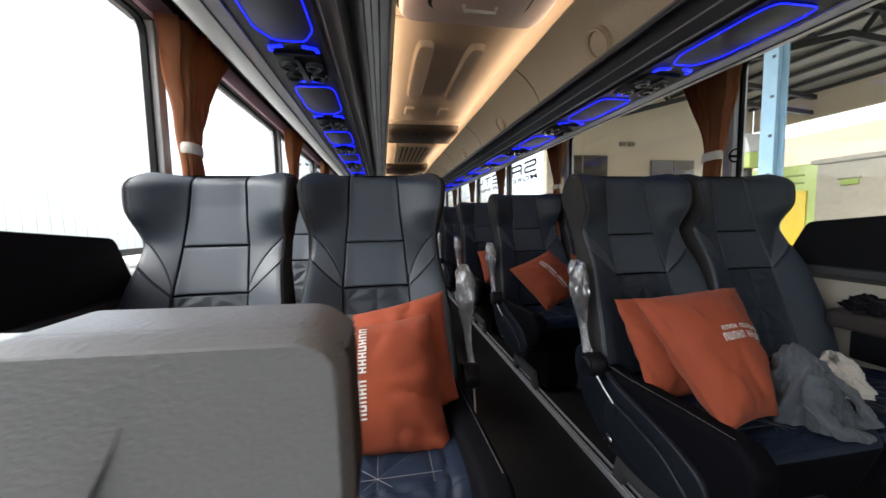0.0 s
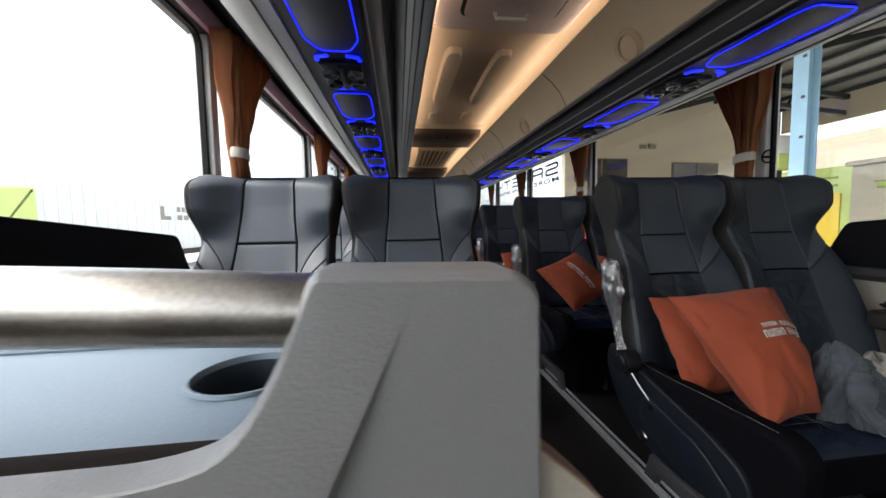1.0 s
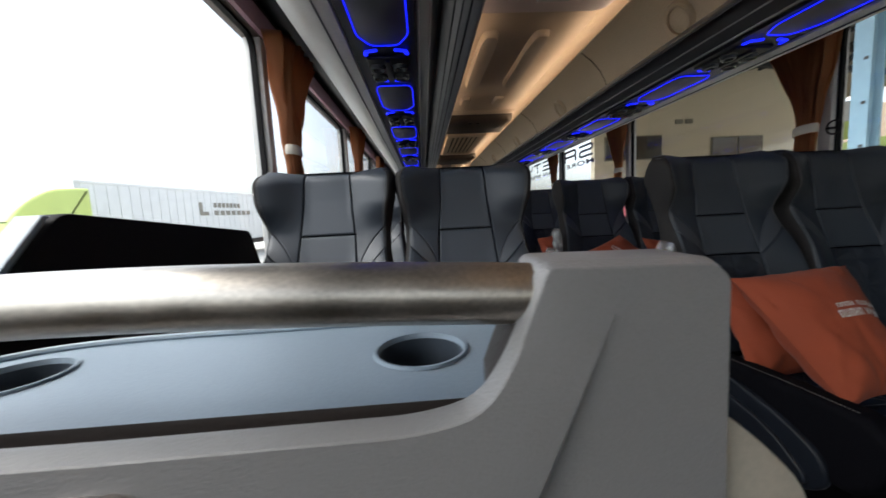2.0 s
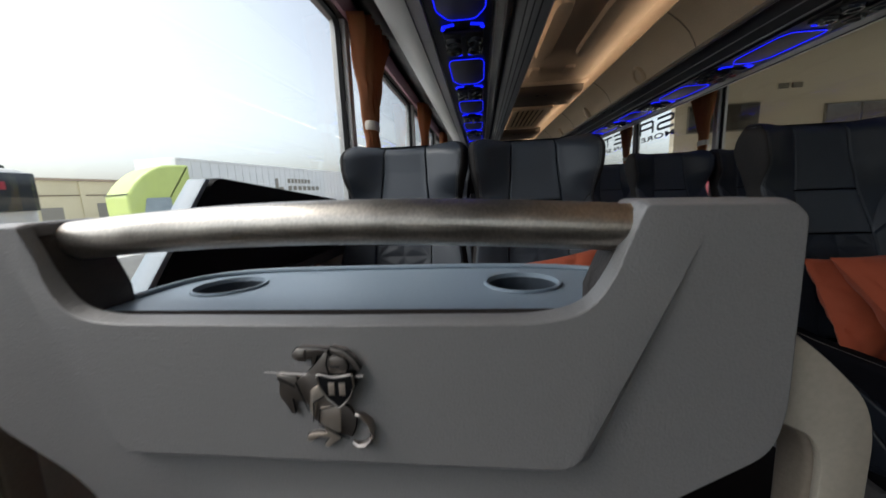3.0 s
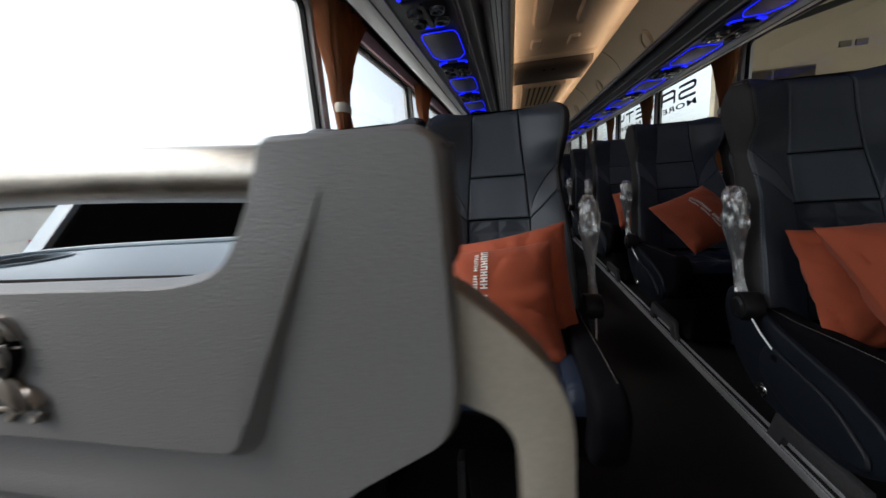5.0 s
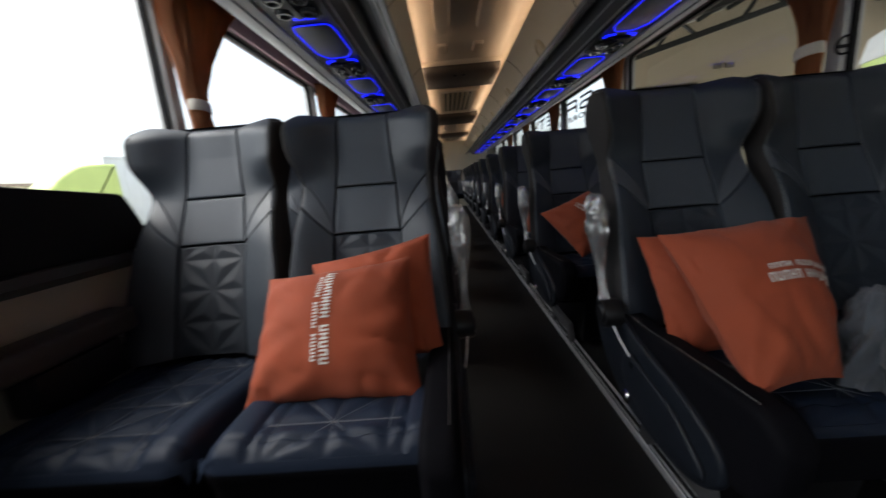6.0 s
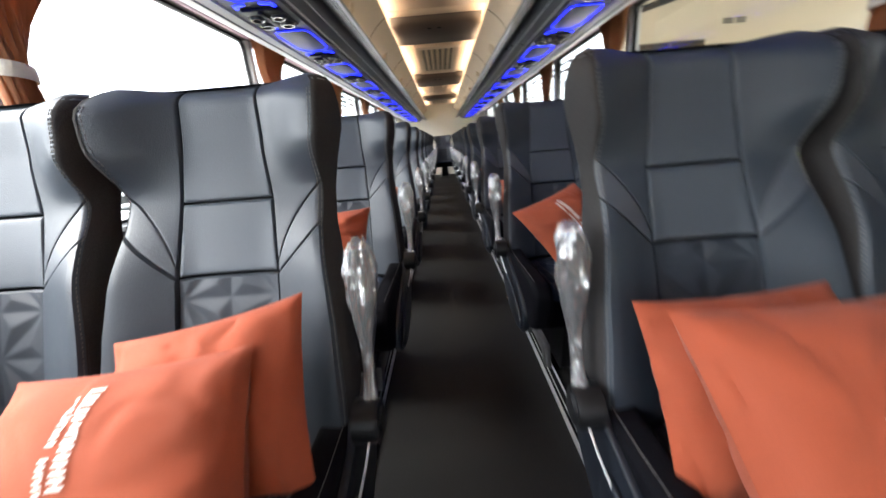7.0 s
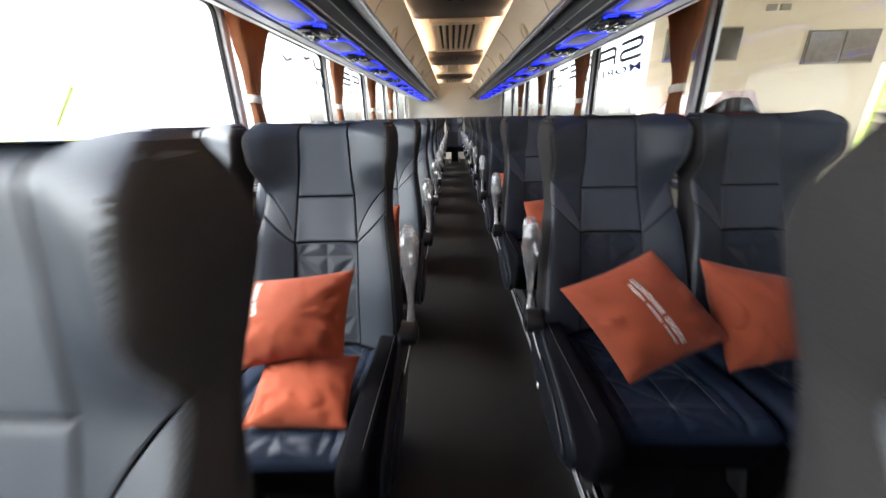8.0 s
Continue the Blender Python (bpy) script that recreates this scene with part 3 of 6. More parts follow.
def light_unit(side):
    """Blue-edged flap and the nozzle and lamp cluster in front of it. Local origin at the flap's front edge, on the panel."""
    t = thing("reading_light_unit", Matrix(), "black overhead console with glowing blue outline and air nozzles", "reading light", "overhead light units")
    xi, xo, z = 0.605, 0.765, 1.4535
    out = rounded([(side * (xi + 0.012), 0.0), (side * (xo - 0.012), 0.0), (side * xo, 0.05), (side * xo, 0.30), (side * (xo - 0.035), 0.37), (side * (xi + 0.035), 0.37), (side * xi, 0.30), (side * xi, 0.05)], 0.02, 3)
    part("flap", prism_bm([(p[0] * 1.0, p[1]) for p in out], "z", z - 0.004, z + 0.006, 0.002), FLAP, t, "dark grey flap")
    raw("light_outline", *tube_data([(p[0], p[1], z - 0.005) for p in out], 0.0020, 6, closed=True), BLUE_LED, t, "glowing blue outline")
    xm = side * (xi + xo) / 2
    part("nozzle_base", box_bm(min(side * (xi + 0.005), side * (xo - 0.005)), max(side * (xi + 0.005), side * (xo - 0.005)), -0.285, -0.075, z - 0.012, z + 0.004, 0.010), BLACK_PLASTIC, t)
    for dx, sgn in ((-0.042, -1), (0.042, 1)):
        mark = [(xm + dx * 1.7, -0.31, z - 0.008), (xm + dx * 1.6, -0.335, z - 0.008), (xm + dx * 0.7, -0.345, z - 0.008)]
        raw("marker_light", *tube_data(mark, [(0.008, 0.004)] * 3, 8), BLUE_LED, t, "small blue marker light")
        for y, r in ((-0.125, 0.027), (-0.215, 0.026)):
            raw("air_nozzle", *lathe_data([(r + 0.006, z - 0.010), (r + 0.005, z - 0.017), (r, z - 0.024), (r * 0.75, z - 0.024), (r * 0.6, z - 0.016), (0.0, z - 0.020)], 18, (xm + dx, y, 0)), DARK_GLASS, t, "round swivelling nozzle")
    mid = [(xm - 0.008, -0.28), (xm + 0.008, -0.28), (xm + 0.012, -0.09), (xm - 0.012, -0.09)]
    part("divider", prism_bm(mid, "z", z - 0.022, z - 0.012, 0.002), BLACK_PLASTIC, t)
    part("tail_light", box_bm(xm - 0.04, xm + 0.04, -0.062, -0.050, z - 0.008, z + 0.002, 0.003), BLUE_LED, t, "small blue marker light")
    return t


for side in (-1, 1):
    first = light_unit(side)
    first.matrix_basis = pose(0, 0.88, 0)
    for k in range(1, 13):
        copy_thing(first, pose(0, 0.88 + 0.74 * k, 0))


# ---- curtains ----
def curtain(side, seed, wide):
    """A gathered curtain tied to the post. Local origin at the post, on the floor."""
    rng = random.Random(seed)
    t = thing("curtain", Matrix(), "orange-brown pleated curtain gathered by a white strap at a window post", "curtain", "window curtains")
    phase = [rng.uniform(0, 6.28) for _ in range(4)]
    z_top, z_tie, z_bot = 1.60, 1.165, 0.74
    top_w, tie_w, bot_w = wide, 0.062, 0.105

    def f(u, v):
        z = z_top + (z_bot - z_top) * v
        if z > z_tie:
            k = (z - z_tie) / (z_top - z_tie)
            w, left = tie_w + (top_w - tie_w) * k ** 1.35, 0.066 - 0.061 * k ** 1.1
            amp = 0.009 + 0.018 * k
        else:
            k = (z_tie - z) / (z_tie - z_bot)
            w, left = tie_w + (bot_w - tie_w) * k ** 0.7, 0.066 - 0.012 * k
            amp = 0.008 + 0.008 * k
        folds = 12
        a = u * folds * 2 * math.pi + 0.6 * math.sin(3 * v + phase[0]) + phase[1]
        d = amp * math.sin(a) + 0.45 * amp * math.sin(1.7 * a + phase[2] + 2 * v) + 0.004 * math.sin(23 * v + 9 * u)
        y = left + u * w + 0.006 * math.sin(5 * v + phase[3] + 7 * u)
        bulge = 0.03 * math.sin(math.pi * u)
        return (side * (1.115 - bulge - d), y, z)

    verts, faces = grid_data(f, 110, 44)
    cloth = raw("cloth", verts, faces, CURTAIN, t)
    sol = cloth.modifiers.new("thickness", "SOLIDIFY")
    sol.thickness = 0.003
    ring = []
    for k in range(24):
        a = 2 * math.pi * k / 24
        ring.append((side * (1.104 - 0.034 * math.cos(a)), 0.097 + 0.042 * math.sin(a), z_tie - 0.006 * math.sin(a)))
    raw("strap", *tube_data(ring, [(0.0025, 0.019)] * 24, 8, closed=True), WHITE_CLOTH, t, "white gathered strap")
    return t


for side in (-1, 1):
    for k, y in enumerate(POSTS[2:-2]):
        c = curtain(side, 11 * k + (3 if side > 0 else 0), (0.42 if side < 0 else 0.31) + 0.02 * (k % 2))
        c.matrix_basis = pose(0, y - 0.085, 0)

# curtain hook beside the first post
hook = thing("curtain_hook", Matrix(), "black ring hook on the window post", "hook")
raw("ring", *tube_data([(1.165, 1.455 + 0.028 * math.cos(a), 1.165 + 0.028 * math.sin(a)) for a in [2 * math.pi * k / 18 for k in range(18)]], 0.004, 6, up=(1, 0, 0), closed=True), BLACK_PLASTIC, hook)
raw("stem", *tube_data([(1.19, 1.47, 1.165), (1.16, 1.475, 1.165)], 0.006, 6), BLACK_PLASTIC, hook)


# ---- coach seats ----
ZW = [0.36, 0.50, 0.62, 0.70, 0.78, 0.84, 0.90, 0.96, 1.01, 1.035, 1.055]
WW = [0.226, 0.226, 0.219, 0.209, 0.198, 0.197, 0.209, 0.222, 0.226, 0.220, 0.198]
ZB = [0.34, 0.55, 0.70, 0.835, 0.95, 1.06]
YB = [-0.165, -0.105, -0.05, 0.0, 0.032, 0.052]


def width_at(z):
    return float(np.interp(z, ZW, WW))


def col_at(z):
    return float(np.interp(z, [0.36, 0.70, 0.835, 0.92, 1.06], [0.100, 0.096, 0.088, 0.079, 0.073]))


def back_y(x, z):
    y = float(np.interp(z, ZB, YB))
    a = abs(x)
    wing = 0.062 * sstep(0.84, 0.95, z)
    low = 0.042 * (1 - sstep(0.70, 0.86, z))
    return y - (wing + low + 0.010) * sstep(0.055, 0.215, a)


def crown(x, z, zt):
    """How far the front rolls back towards the top, more at the wings."""
    k = sstep(0.09, 0.20, abs(x))
    span = 0.030 + 0.026 * k
    return (0.030 + 0.026 * k) * (max(0.0, z - (zt - span)) / span) ** 2.2


def edge_seam(z):
    """Distance of the stitched seam from the outer edge: wide at the head."""
    return 0.0072 + 0.0115 * sstep(0.83, 0.93, z)


def wing_side(s):
    """Black leather flank of the backrest, from the stitched edge of the front to the rear."""
    def f(u, v):
        z = 1.047 - 0.63 * v
        w = width_at(z)
        yb = float(np.interp(z, ZB, YB)) + 0.052 - 0.044 * sstep(0.93, 1.046, z) ** 2
        x0 = w + 0.0016
        if u < 0.5:
            off = edge_seam(z) * (1 - 2 * u)
            y = back_y(w - off, z) - 0.0062 + 0.034 * ((0.020 - off) / 0.020) ** 2.6
            x = w - off + 0.0016 * 2 * u
        else:
            q = 2 * u - 1
            ya = back_y(w, z) + 0.0278
            y = ya + (max(ya + 0.004, yb - crown(w, z, 1.053)) - ya) * q
            x = x0 + 0.005 * math.sin(math.pi * q) - 0.004 * q
        return (s * x, y + crown(w, z, 1.053), z)

    return grid_data(f, 20, 40)


def patch(name, xf, z_hi, z_lo, nu, nv, puff, material, parent, label="", relief=None, rim=0.0030, round_out=0, round_top=False):
    """An upholstered panel of the backrest. xf(u, z): across; z_hi(u), z_lo(u): its upper and lower seams."""
    def f(u, v):
        zt, zb = z_hi(u), z_lo(u)
        z = zt + (zb - zt) * v
        x = xf(u, z)
        w = abs(xf(1, z) - xf(0, z))
        e = [u * w, (1 - u) * w, v * (zt - zb), (1 - v) * (zt - zb)]
        if round_out > 0:
            e[1] = 1
        if round_out < 0:
            e[0] = 1
        if round_top:
            e[2] = 1
        k = min(1.0, max(0.0, min(e)) / rim)
        h = puff * (1 - (1 - k) ** 2.2) - 0.0020 * (1 - k)
        if relief:
            h += relief(x, z) * k
        y = back_y(x, z) - h
        if round_out:
            over = max(0.0, abs(x) - (width_at(z) - 0.020)) / 0.020
            y += 0.034 * over ** 2.6
        if round_top:
            y += crown(x, z, zt)
        return (x, y, z)

    def crowd(n, size):
        # rows crowd at both seams so that the creases stay narrow
        e = [0.0, 0.0012 / size, 0.0030 / size, 0.0060 / size]
        return e + [e[-1] + (1 - 2 * e[-1]) * k / (n - 6) for k in range(1, n - 6)] + [1 - q for q in e[::-1]]

    us, vs = crowd(nu, 0.13), crowd(nv, 0.15)
    verts = [f(u, v) for v in vs for u in us]
    w = len(us)
    faces = [(j * w + i, j * w + i + 1, (j + 1) * w + i + 1, (j + 1) * w + i) for j in range(len(vs) - 1) for i in range(w - 1)]
    return raw(name, verts, faces, material, parent, label)


def quilt(x, z, cell=0.092, rise=0.085, depth=0.0060):
    """Depth of the star quilting: creases along squares and along one diagonal of each, in turn."""
    a, b = x / cell, z / rise
    ia, ib = math.floor(a), math.floor(b)
    fa, fb = a - ia, b - ib
    diag = abs(fa - fb) if (ia + ib) % 2 == 0 else abs(fa + fb - 1)
    d = min(fa * cell, (1 - fa) * cell, fb * rise, (1 - fb) * rise, diag * 0.68 * cell)
    return -depth * (1 - min(1.0, d / 0.024)) ** 1.1


def top_z(x):
    return 1.045 + 0.008 * sstep(0.08, 0.2, abs(x))


def shell_data():
    rings = []
    for z in [0.34, 0.42, 0.50, 0.58, 0.66, 0.74, 0.82, 0.88, 0.94, 0.99, 1.02, 1.038, 1.046]:
        w = width_at(z) * (0.985 - 0.03 * sstep(1.0, 1.046, z))
        lift = sstep(0.93, 1.046, z) ** 2
        back = float(np.interp(z, ZB, YB)) + 0.085 - 0.046 * lift
        ring = []
        for k in range(15):
            x = -w + 2 * w * k / 14
            edge = max(0.0, abs(x) - (w - 0.04)) / 0.04
            ring.append((x, min(back - 0.012, back_y(x, z) + 0.008 + 0.030 * edge ** 2 + (0.022 + 0.026 * sstep(0.09, 0.20, abs(x))) * lift), z))
        for k in range(9):
            x = w - 2 * w * k / 8
            edge = max(0.0, abs(x) - (w - 0.05)) / 0.05
            ring.append((x * 0.985, back - 0.030 * edge ** 2, z))
        rings.append(ring)
    n = len(rings[0])
    verts = [p for r in rings for p in r]
    faces = [(i * n + j, i * n + (j + 1) % n, (i + 1) * n + (j + 1) % n, (i + 1) * n + j) for i in range(len(rings) - 1) for j in range(n)]
    faces += [tuple(range(n))[::-1], tuple((len(rings) - 1) * n + j for j in range(n))]
    return verts, faces


def stitches(path, length=0.0050, gap=0.0025, r=0.0008):
    """A dashed row of thread along a path."""
    pts = [Vector(p) for p in path]
    items, carry = [], 0.0
    for a, b in zip(pts[:-1], pts[1:]):
        d = b - a
        s = carry
        while s + length < d.length:
            p, q = a + d * (s / d.length), a + d * ((s + length) / d.length)
            items.append(tube_data([p, q], r, 4))
            s += length + gap
        carry = max(0.0, s - d.length)
    return join_data(items)


def quilt_lines(x0, x1, z0, z1, cell, rise, place):
    """Thin thread along the creases of the star quilting."""
    items = []

    def run(a, b):
        ok = [a.lerp(b, k / 12) for k in range(13)]
        ok = [p for p in ok if x0 <= p.x <= x1 and z0 <= p.y <= z1]
        if len(ok) > 2:
            items.append(tube_data([place(p.x, p.y) for p in ok], 0.0009, 4))

    for i in range(math.floor(x0 / cell), math.ceil(x1 / cell) + 1):
        for j in range(math.floor(z0 / rise), math.ceil(z1 / rise) + 1):
            p = Vector((i * cell, j * rise))
            run(p, p + Vector((0, rise)))
            run(p, p + Vector((cell, 0)))
            if (i + j) % 2 == 0:
                run(p, p + Vector((cell, rise)))
            else:
                run(p + Vector((cell, 0)), p + Vector((0, rise)))
    return join_data(items)


def seat_cushion(t):
    """Seat cushion with a quilted top, origin as the seat."""
    y_b, hw = -0.095, 0.221

    def f(u, v):
        # v: from the rear over the top and down the front
        return at(-hw + 2 * hw * u, v * 0.53)

    def drop(u, v):
        return at(-hw + 2 * hw * u, 0.53 + v * 0.13)

    def at(x, s):
        if s < 0.43:
            y, z = y_b - s, 0.388 + 0.034 * sstep(0.05, 0.40, s)
        else:
            a = min(1.0, (s - 0.43) / 0.11) * math.pi / 2
            y, z = y_b - 0.43 - 0.045 * math.sin(a), 0.422 - 0.045 * (1 - math.cos(a))
            if s > 0.54:
                z -= (s - 0.54) * 0.95
                y += (s - 0.54) * 0.30
        side = max(0.0, abs(x) - (hw - 0.045)) / 0.045
        bol = 0.006 * sstep(0.12, 0.17, abs(x))
        h = -0.05 * side ** 2.4 + bol
        seam = abs(abs(x) - 0.135)
        if seam < 0.010:
            h -= 0.007 * (1 - seam / 0.010)
        if abs(x) < 0.135:
            h += quilt(x, s, 0.105, 0.10, 0.0065)
        if abs(s - 0.44) < 0.009:
            h -= 0.005 * (1 - abs(s - 0.44) / 0.009)
        return (x, y, z + h) if s < 0.5 else (x, y + 0.02 * side ** 2, z)

    raw("quilt_stitching", *quilt_lines(-0.128, 0.128, 0.02, 0.43, 0.105, 0.10, lambda x, q: Vector(at(x, q)) + Vector((0, 0, 0.0006))), QUILT_THREAD, t)
    raw("cushion_top", *grid_data(f, 72, 78), SHADED_CUSHION, t, "black quilted leather seat cushion")
    raw("cushion_front", *grid_data(drop, 72, 12), SHADED_SIDE, t, "plain black front of the cushion")
    part("cushion_base", box_bm(-0.214, 0.214, -0.530, -0.06, 0.265, 0.375, 0.03, 3), SHELL, t)


def wrap_data(a):
    """Loose clear film twisted round a raised armrest: a broad crumpled head on a gathered stem."""
    rng = random.Random(5)
    rows, n = 30, 26
    lean = [rng.uniform(-1, 1) for _ in range(n)]
    ridge = [(1 if j % 2 else -1) * rng.uniform(0.3, 1.0) for j in range(n)]
    verts = []
    for k in range(rows + 1):
        q = k / rows
        z = 0.476 + 0.281 * q
        y = float(np.interp(z, [0.452, 0.52, 0.60, 0.68, 0.757], [-0.180, -0.145, -0.122, -0.106, -0.092]))
        w = float(np.interp(q, [0, 0.05, 0.16, 0.32, 0.46, 0.66, 0.84, 0.95, 1.0], [0.020, 0.017, 0.0135, 0.0145, 0.022, 0.035, 0.036, 0.031, 0.020]))
        for j in range(n):
            g = 2 * math.pi * j / n + 0.10 * lean[j] * math.sin(3 * q + j)
            c = Vector((math.cos(g) * 2.2, math.sin(g) * 2.2, z * 22))
            e = 1 + 0.17 * ridge[j] * (0.4 + 0.6 * abs(noise.noise(Vector((j * 0.7, z * 14, 2))))) + 0.30 * noise.noise(c) * sstep(0.2, 0.5, q)
            verts.append((a * 0.262 + 0.74 * w * e * math.cos(g), y + w * e * math.sin(g) + 0.004 * noise.noise(c * 2), z + 0.006 * lean[j] * (q > 0.96 or q < 0.03)))
    faces = [(k * n + j, k * n + (j + 1) % n, (k + 1) * n + (j + 1) % n, (k + 1) * n + j) for k in range(rows) for j in range(n)]
    faces.append(tuple(rows * n + j for j in range(n)))
    return verts, faces


def coach_seat(arm):
    """A coach seat facing the front; arm: the side of the aisle armrest, or 0. Local origin on the floor under the lumbar panel."""
    if arm:
        t = thing("coach_seat", Matrix(), "black leather coach seat with winged headrest, quilted back, folded-up wrapped armrest", "seat", "aisle coach seats")
    else:
        t = thing("coach_seat", Matrix(), "black leather coach seat with winged headrest beside the window", "seat", "window coach seats")
    raw("backrest_shell", *shell_data(), SHELL, t, "black seat back shell")
    patch("headrest_panel", lambda u, z: (2 * u - 1) * col_at(z), lambda u: top_z((2 * u - 1) * 0.073), lambda u: 0.836, 22, 28, 0.0045, LEATHER_MID, t, "smooth charcoal headrest centre", round_top=True)
    patch("lumbar_panel", lambda u, z: (2 * u - 1) * col_at(z), lambda u: 0.832, lambda u: 0.703, 22, 20, 0.0042, LEATHER_MID, t, "smooth square panel", rim=0.0035)
    patch("quilted_panel", lambda u, z: (2 * u - 1) * col_at(z), lambda u: 0.698, lambda u: 0.400, 62, 92, 0.0075, QUILT_LEATHER, t, "quilted star pattern", relief=lambda x, z: quilt(x, z - 0.575))
    raw("quilt_stitching", *quilt_lines(-0.086, 0.086, -0.17, 0.118, 0.092, 0.085, lambda x, z: Vector((x, back_y(x, z + 0.575) + 0.0012, z + 0.575))), QUILT_THREAD, t)
    for s in (-1, 1):
        seam1 = lambda u: 0.703 + 0.165 * u ** 0.62
        seam2 = lambda u: 0.699 + 0.098 * u ** 0.95

        def across(u, z):
            return s * (col_at(z) + 0.002 + (width_at(z) - col_at(z) - 0.002) * u)

        patch("head_wing", across, lambda u: top_z(0.075 + 0.14 * u), lambda u: seam1(u) + 0.0012, 22, 30, 0.0045, LEATHER, t, "curved headrest wing", round_out=1, round_top=True)
        patch("side_flap", across, lambda u: seam1(u), lambda u: seam2(u) + 0.001, 22, 16, 0.0045, LEATHER_FLAP, t, "grey leather flap", rim=0.003, round_out=1)
        patch("side_bolster", across, lambda u: seam2(u) - 0.0005, lambda u: 0.40, 18, 30, 0.007, LEATHER, t, "smooth side bolster", round_out=1)
        raw("wing_side", *wing_side(s), FLANK, t, "black leather flank")
        for more in (0.0023, 0.0075):
            path = []
            for k in range(40):
                z = 1.02 - 0.60 * k / 39
                off = edge_seam(z) + more
                x = s * (width_at(z) - off)
                over = max(0.0, 0.020 - off) / 0.020
                path.append((x, back_y(x, z) - 0.0055 + 0.034 * over ** 2.6 + crown(x, z, 1.053), z))
            raw("stitching", *stitches(path), THREAD, t, "pale stitching")
    seat_cushion(t)
    part("seat_base", prism_bm(rounded([(-0.46, 0.03), (-0.10, 0.03), (-0.08, 0.27), (-0.50, 0.27)], 0.03), "x", -0.085, 0.085, 0.01), BLACK_PLASTIC, t)
    for x in (-0.115, 0.115):
        leg = [(-0.42, 0.0), (-0.37, 0.0), (-0.35, 0.05), (-0.16, 0.05), (-0.14, 0.0), (-0.09, 0.0), (-0.12, 0.10), (-0.39, 0.10)]
        part("leg", prism_bm(leg, "x", x - 0.012, x + 0.012, 0.004), LEG_STEEL, t, "dark grey metal leg")
    if arm:
        a = arm
        shield = rounded([(-0.06, 0.48), (-0.13, 0.465), (-0.28, 0.42), (-0.45, 0.385), (-0.545, 0.345), (-0.56, 0.28), (-0.49, 0.225), (-0.36, 0.213), (-0.22, 0.222), (-0.10, 0.30), (-0.04, 0.41)], 0.05, 4)
        trim = rounded([(-0.07, 0.452), (-0.28, 0.449), (-0.45, 0.459), (-0.605, 0.464), (-0.640, 0.43), (-0.632, 0.34), (-0.585, 0.285), (-0.10, 0.285)], 0.03, 4)
        part("side_trim", prism_bm(trim, "x", a * 0.165, a * 0.228, 0.018, 4), SHADED_SIDE, t, "leather-covered side rail of the cushion")
        seam = [(a * 0.214, y, z + 0.0005) for y, z in ((-0.10, 0.4505), (-0.28, 0.4485), (-0.45, 0.4585), (-0.59, 0.4635))]
        raw("trim_stitching", *stitches(seam), THREAD, t, "pale stitching")
        part("side_cover", prism_bm(shield, "x", a * 0.218, a * 0.240, 0.008, 3), NAVY_PLASTIC, t, "dark moulded side cover")
        pad = rounded([(-0.24, 0.385), (-0.44, 0.345), (-0.52, 0.29), (-0.525, 0.265), (-0.46, 0.238), (-0.33, 0.25), (-0.22, 0.30)], 0.04, 4)
        part("cover_bulge", prism_bm(pad, "x", a * 0.238, a * 0.250, 0.008, 3), NAVY_PLASTIC, t)
        raw("pivot", *lathe_data([(0.0, a * 0.285), (0.020, a * 0.285), (0.026, a * 0.280), (0.034, a * 0.280), (0.038, a * 0.272), (0.038, a * 0.235)], 22, (0, -0.180, 0.452), "x"), BLACK_PLASTIC, t, "round armrest pivot")
        raw("recline_button", *lathe_data([(0.0, a * 0.246), (0.010, a * 0.246), (0.012, a * 0.238)], 14, (0, -0.239, 0.246), "x"), CHROME, t, "chrome recline button")
        raw("button_ring", *tube_data([(a * 0.242, -0.239 + 0.016 * math.cos(q), 0.246 + 0.016 * math.sin(q)) for q in [2 * math.pi * k / 18 for k in range(18)]], 0.002, 5, up=(1, 0, 0), closed=True), CHROME, t)
        part("latch", box_bm(*sorted((a * 0.239, a * 0.250)), -0.292, -0.266, 0.346, 0.366, 0.003), CHROME, t, "small chrome latch")
        raw("cable", *tube_data([(a * 0.262, -0.200, 0.436), (a * 0.256, -0.235, 0.402), (a * 0.246, -0.276, 0.366)], 0.0025, 6), ALU, t)
        path = [(a * 0.262, y, z) for y, z in ((-0.180, 0.452), (-0.163, 0.480), (-0.145, 0.520), (-0.132, 0.565), (-0.118, 0.62), (-0.106, 0.68), (-0.098, 0.72), (-0.093, 0.742))]
        rad = [(0.016, 0.018), (0.010, 0.012), (0.008, 0.010), (0.010, 0.012), (0.017, 0.022), (0.020, 0.027), (0.019, 0.025), (0.012, 0.016)]
        raw("armrest", *tube_data(path, rad, 12, up=(1, 0, 0)), DARK_PLASTIC, t, "black folded-up armrest")
        raw("plastic_wrap", *wrap_data(a), WRAP, t, "crinkled clear plastic wrap", smooth=16.0)
        cuff = [(a * 0.262, y, z) for y, z in ((-0.176, 0.458), (-0.163, 0.482))]
        raw("wrap_tape", *tube_data(cuff, [(0.020, 0.022), (0.0165, 0.019)], 12, up=(1, 0, 0)), BLACK_PLASTIC, t)
    return t


aisle_left, aisle_right, by_window = coach_seat(1), coach_seat(-1), coach_seat(0)
LEFT_ROWS = [1.20 + 0.868 * k for k in range(11)]
RIGHT_ROWS = [1.20 + 0.935 * k for k in range(10)]
used = set()


def place_seat(kind, m):
    if kind.name in used:
        return copy_thing(kind, m)
    used.add(kind.name)
    kind.matrix_basis = m
    return kind


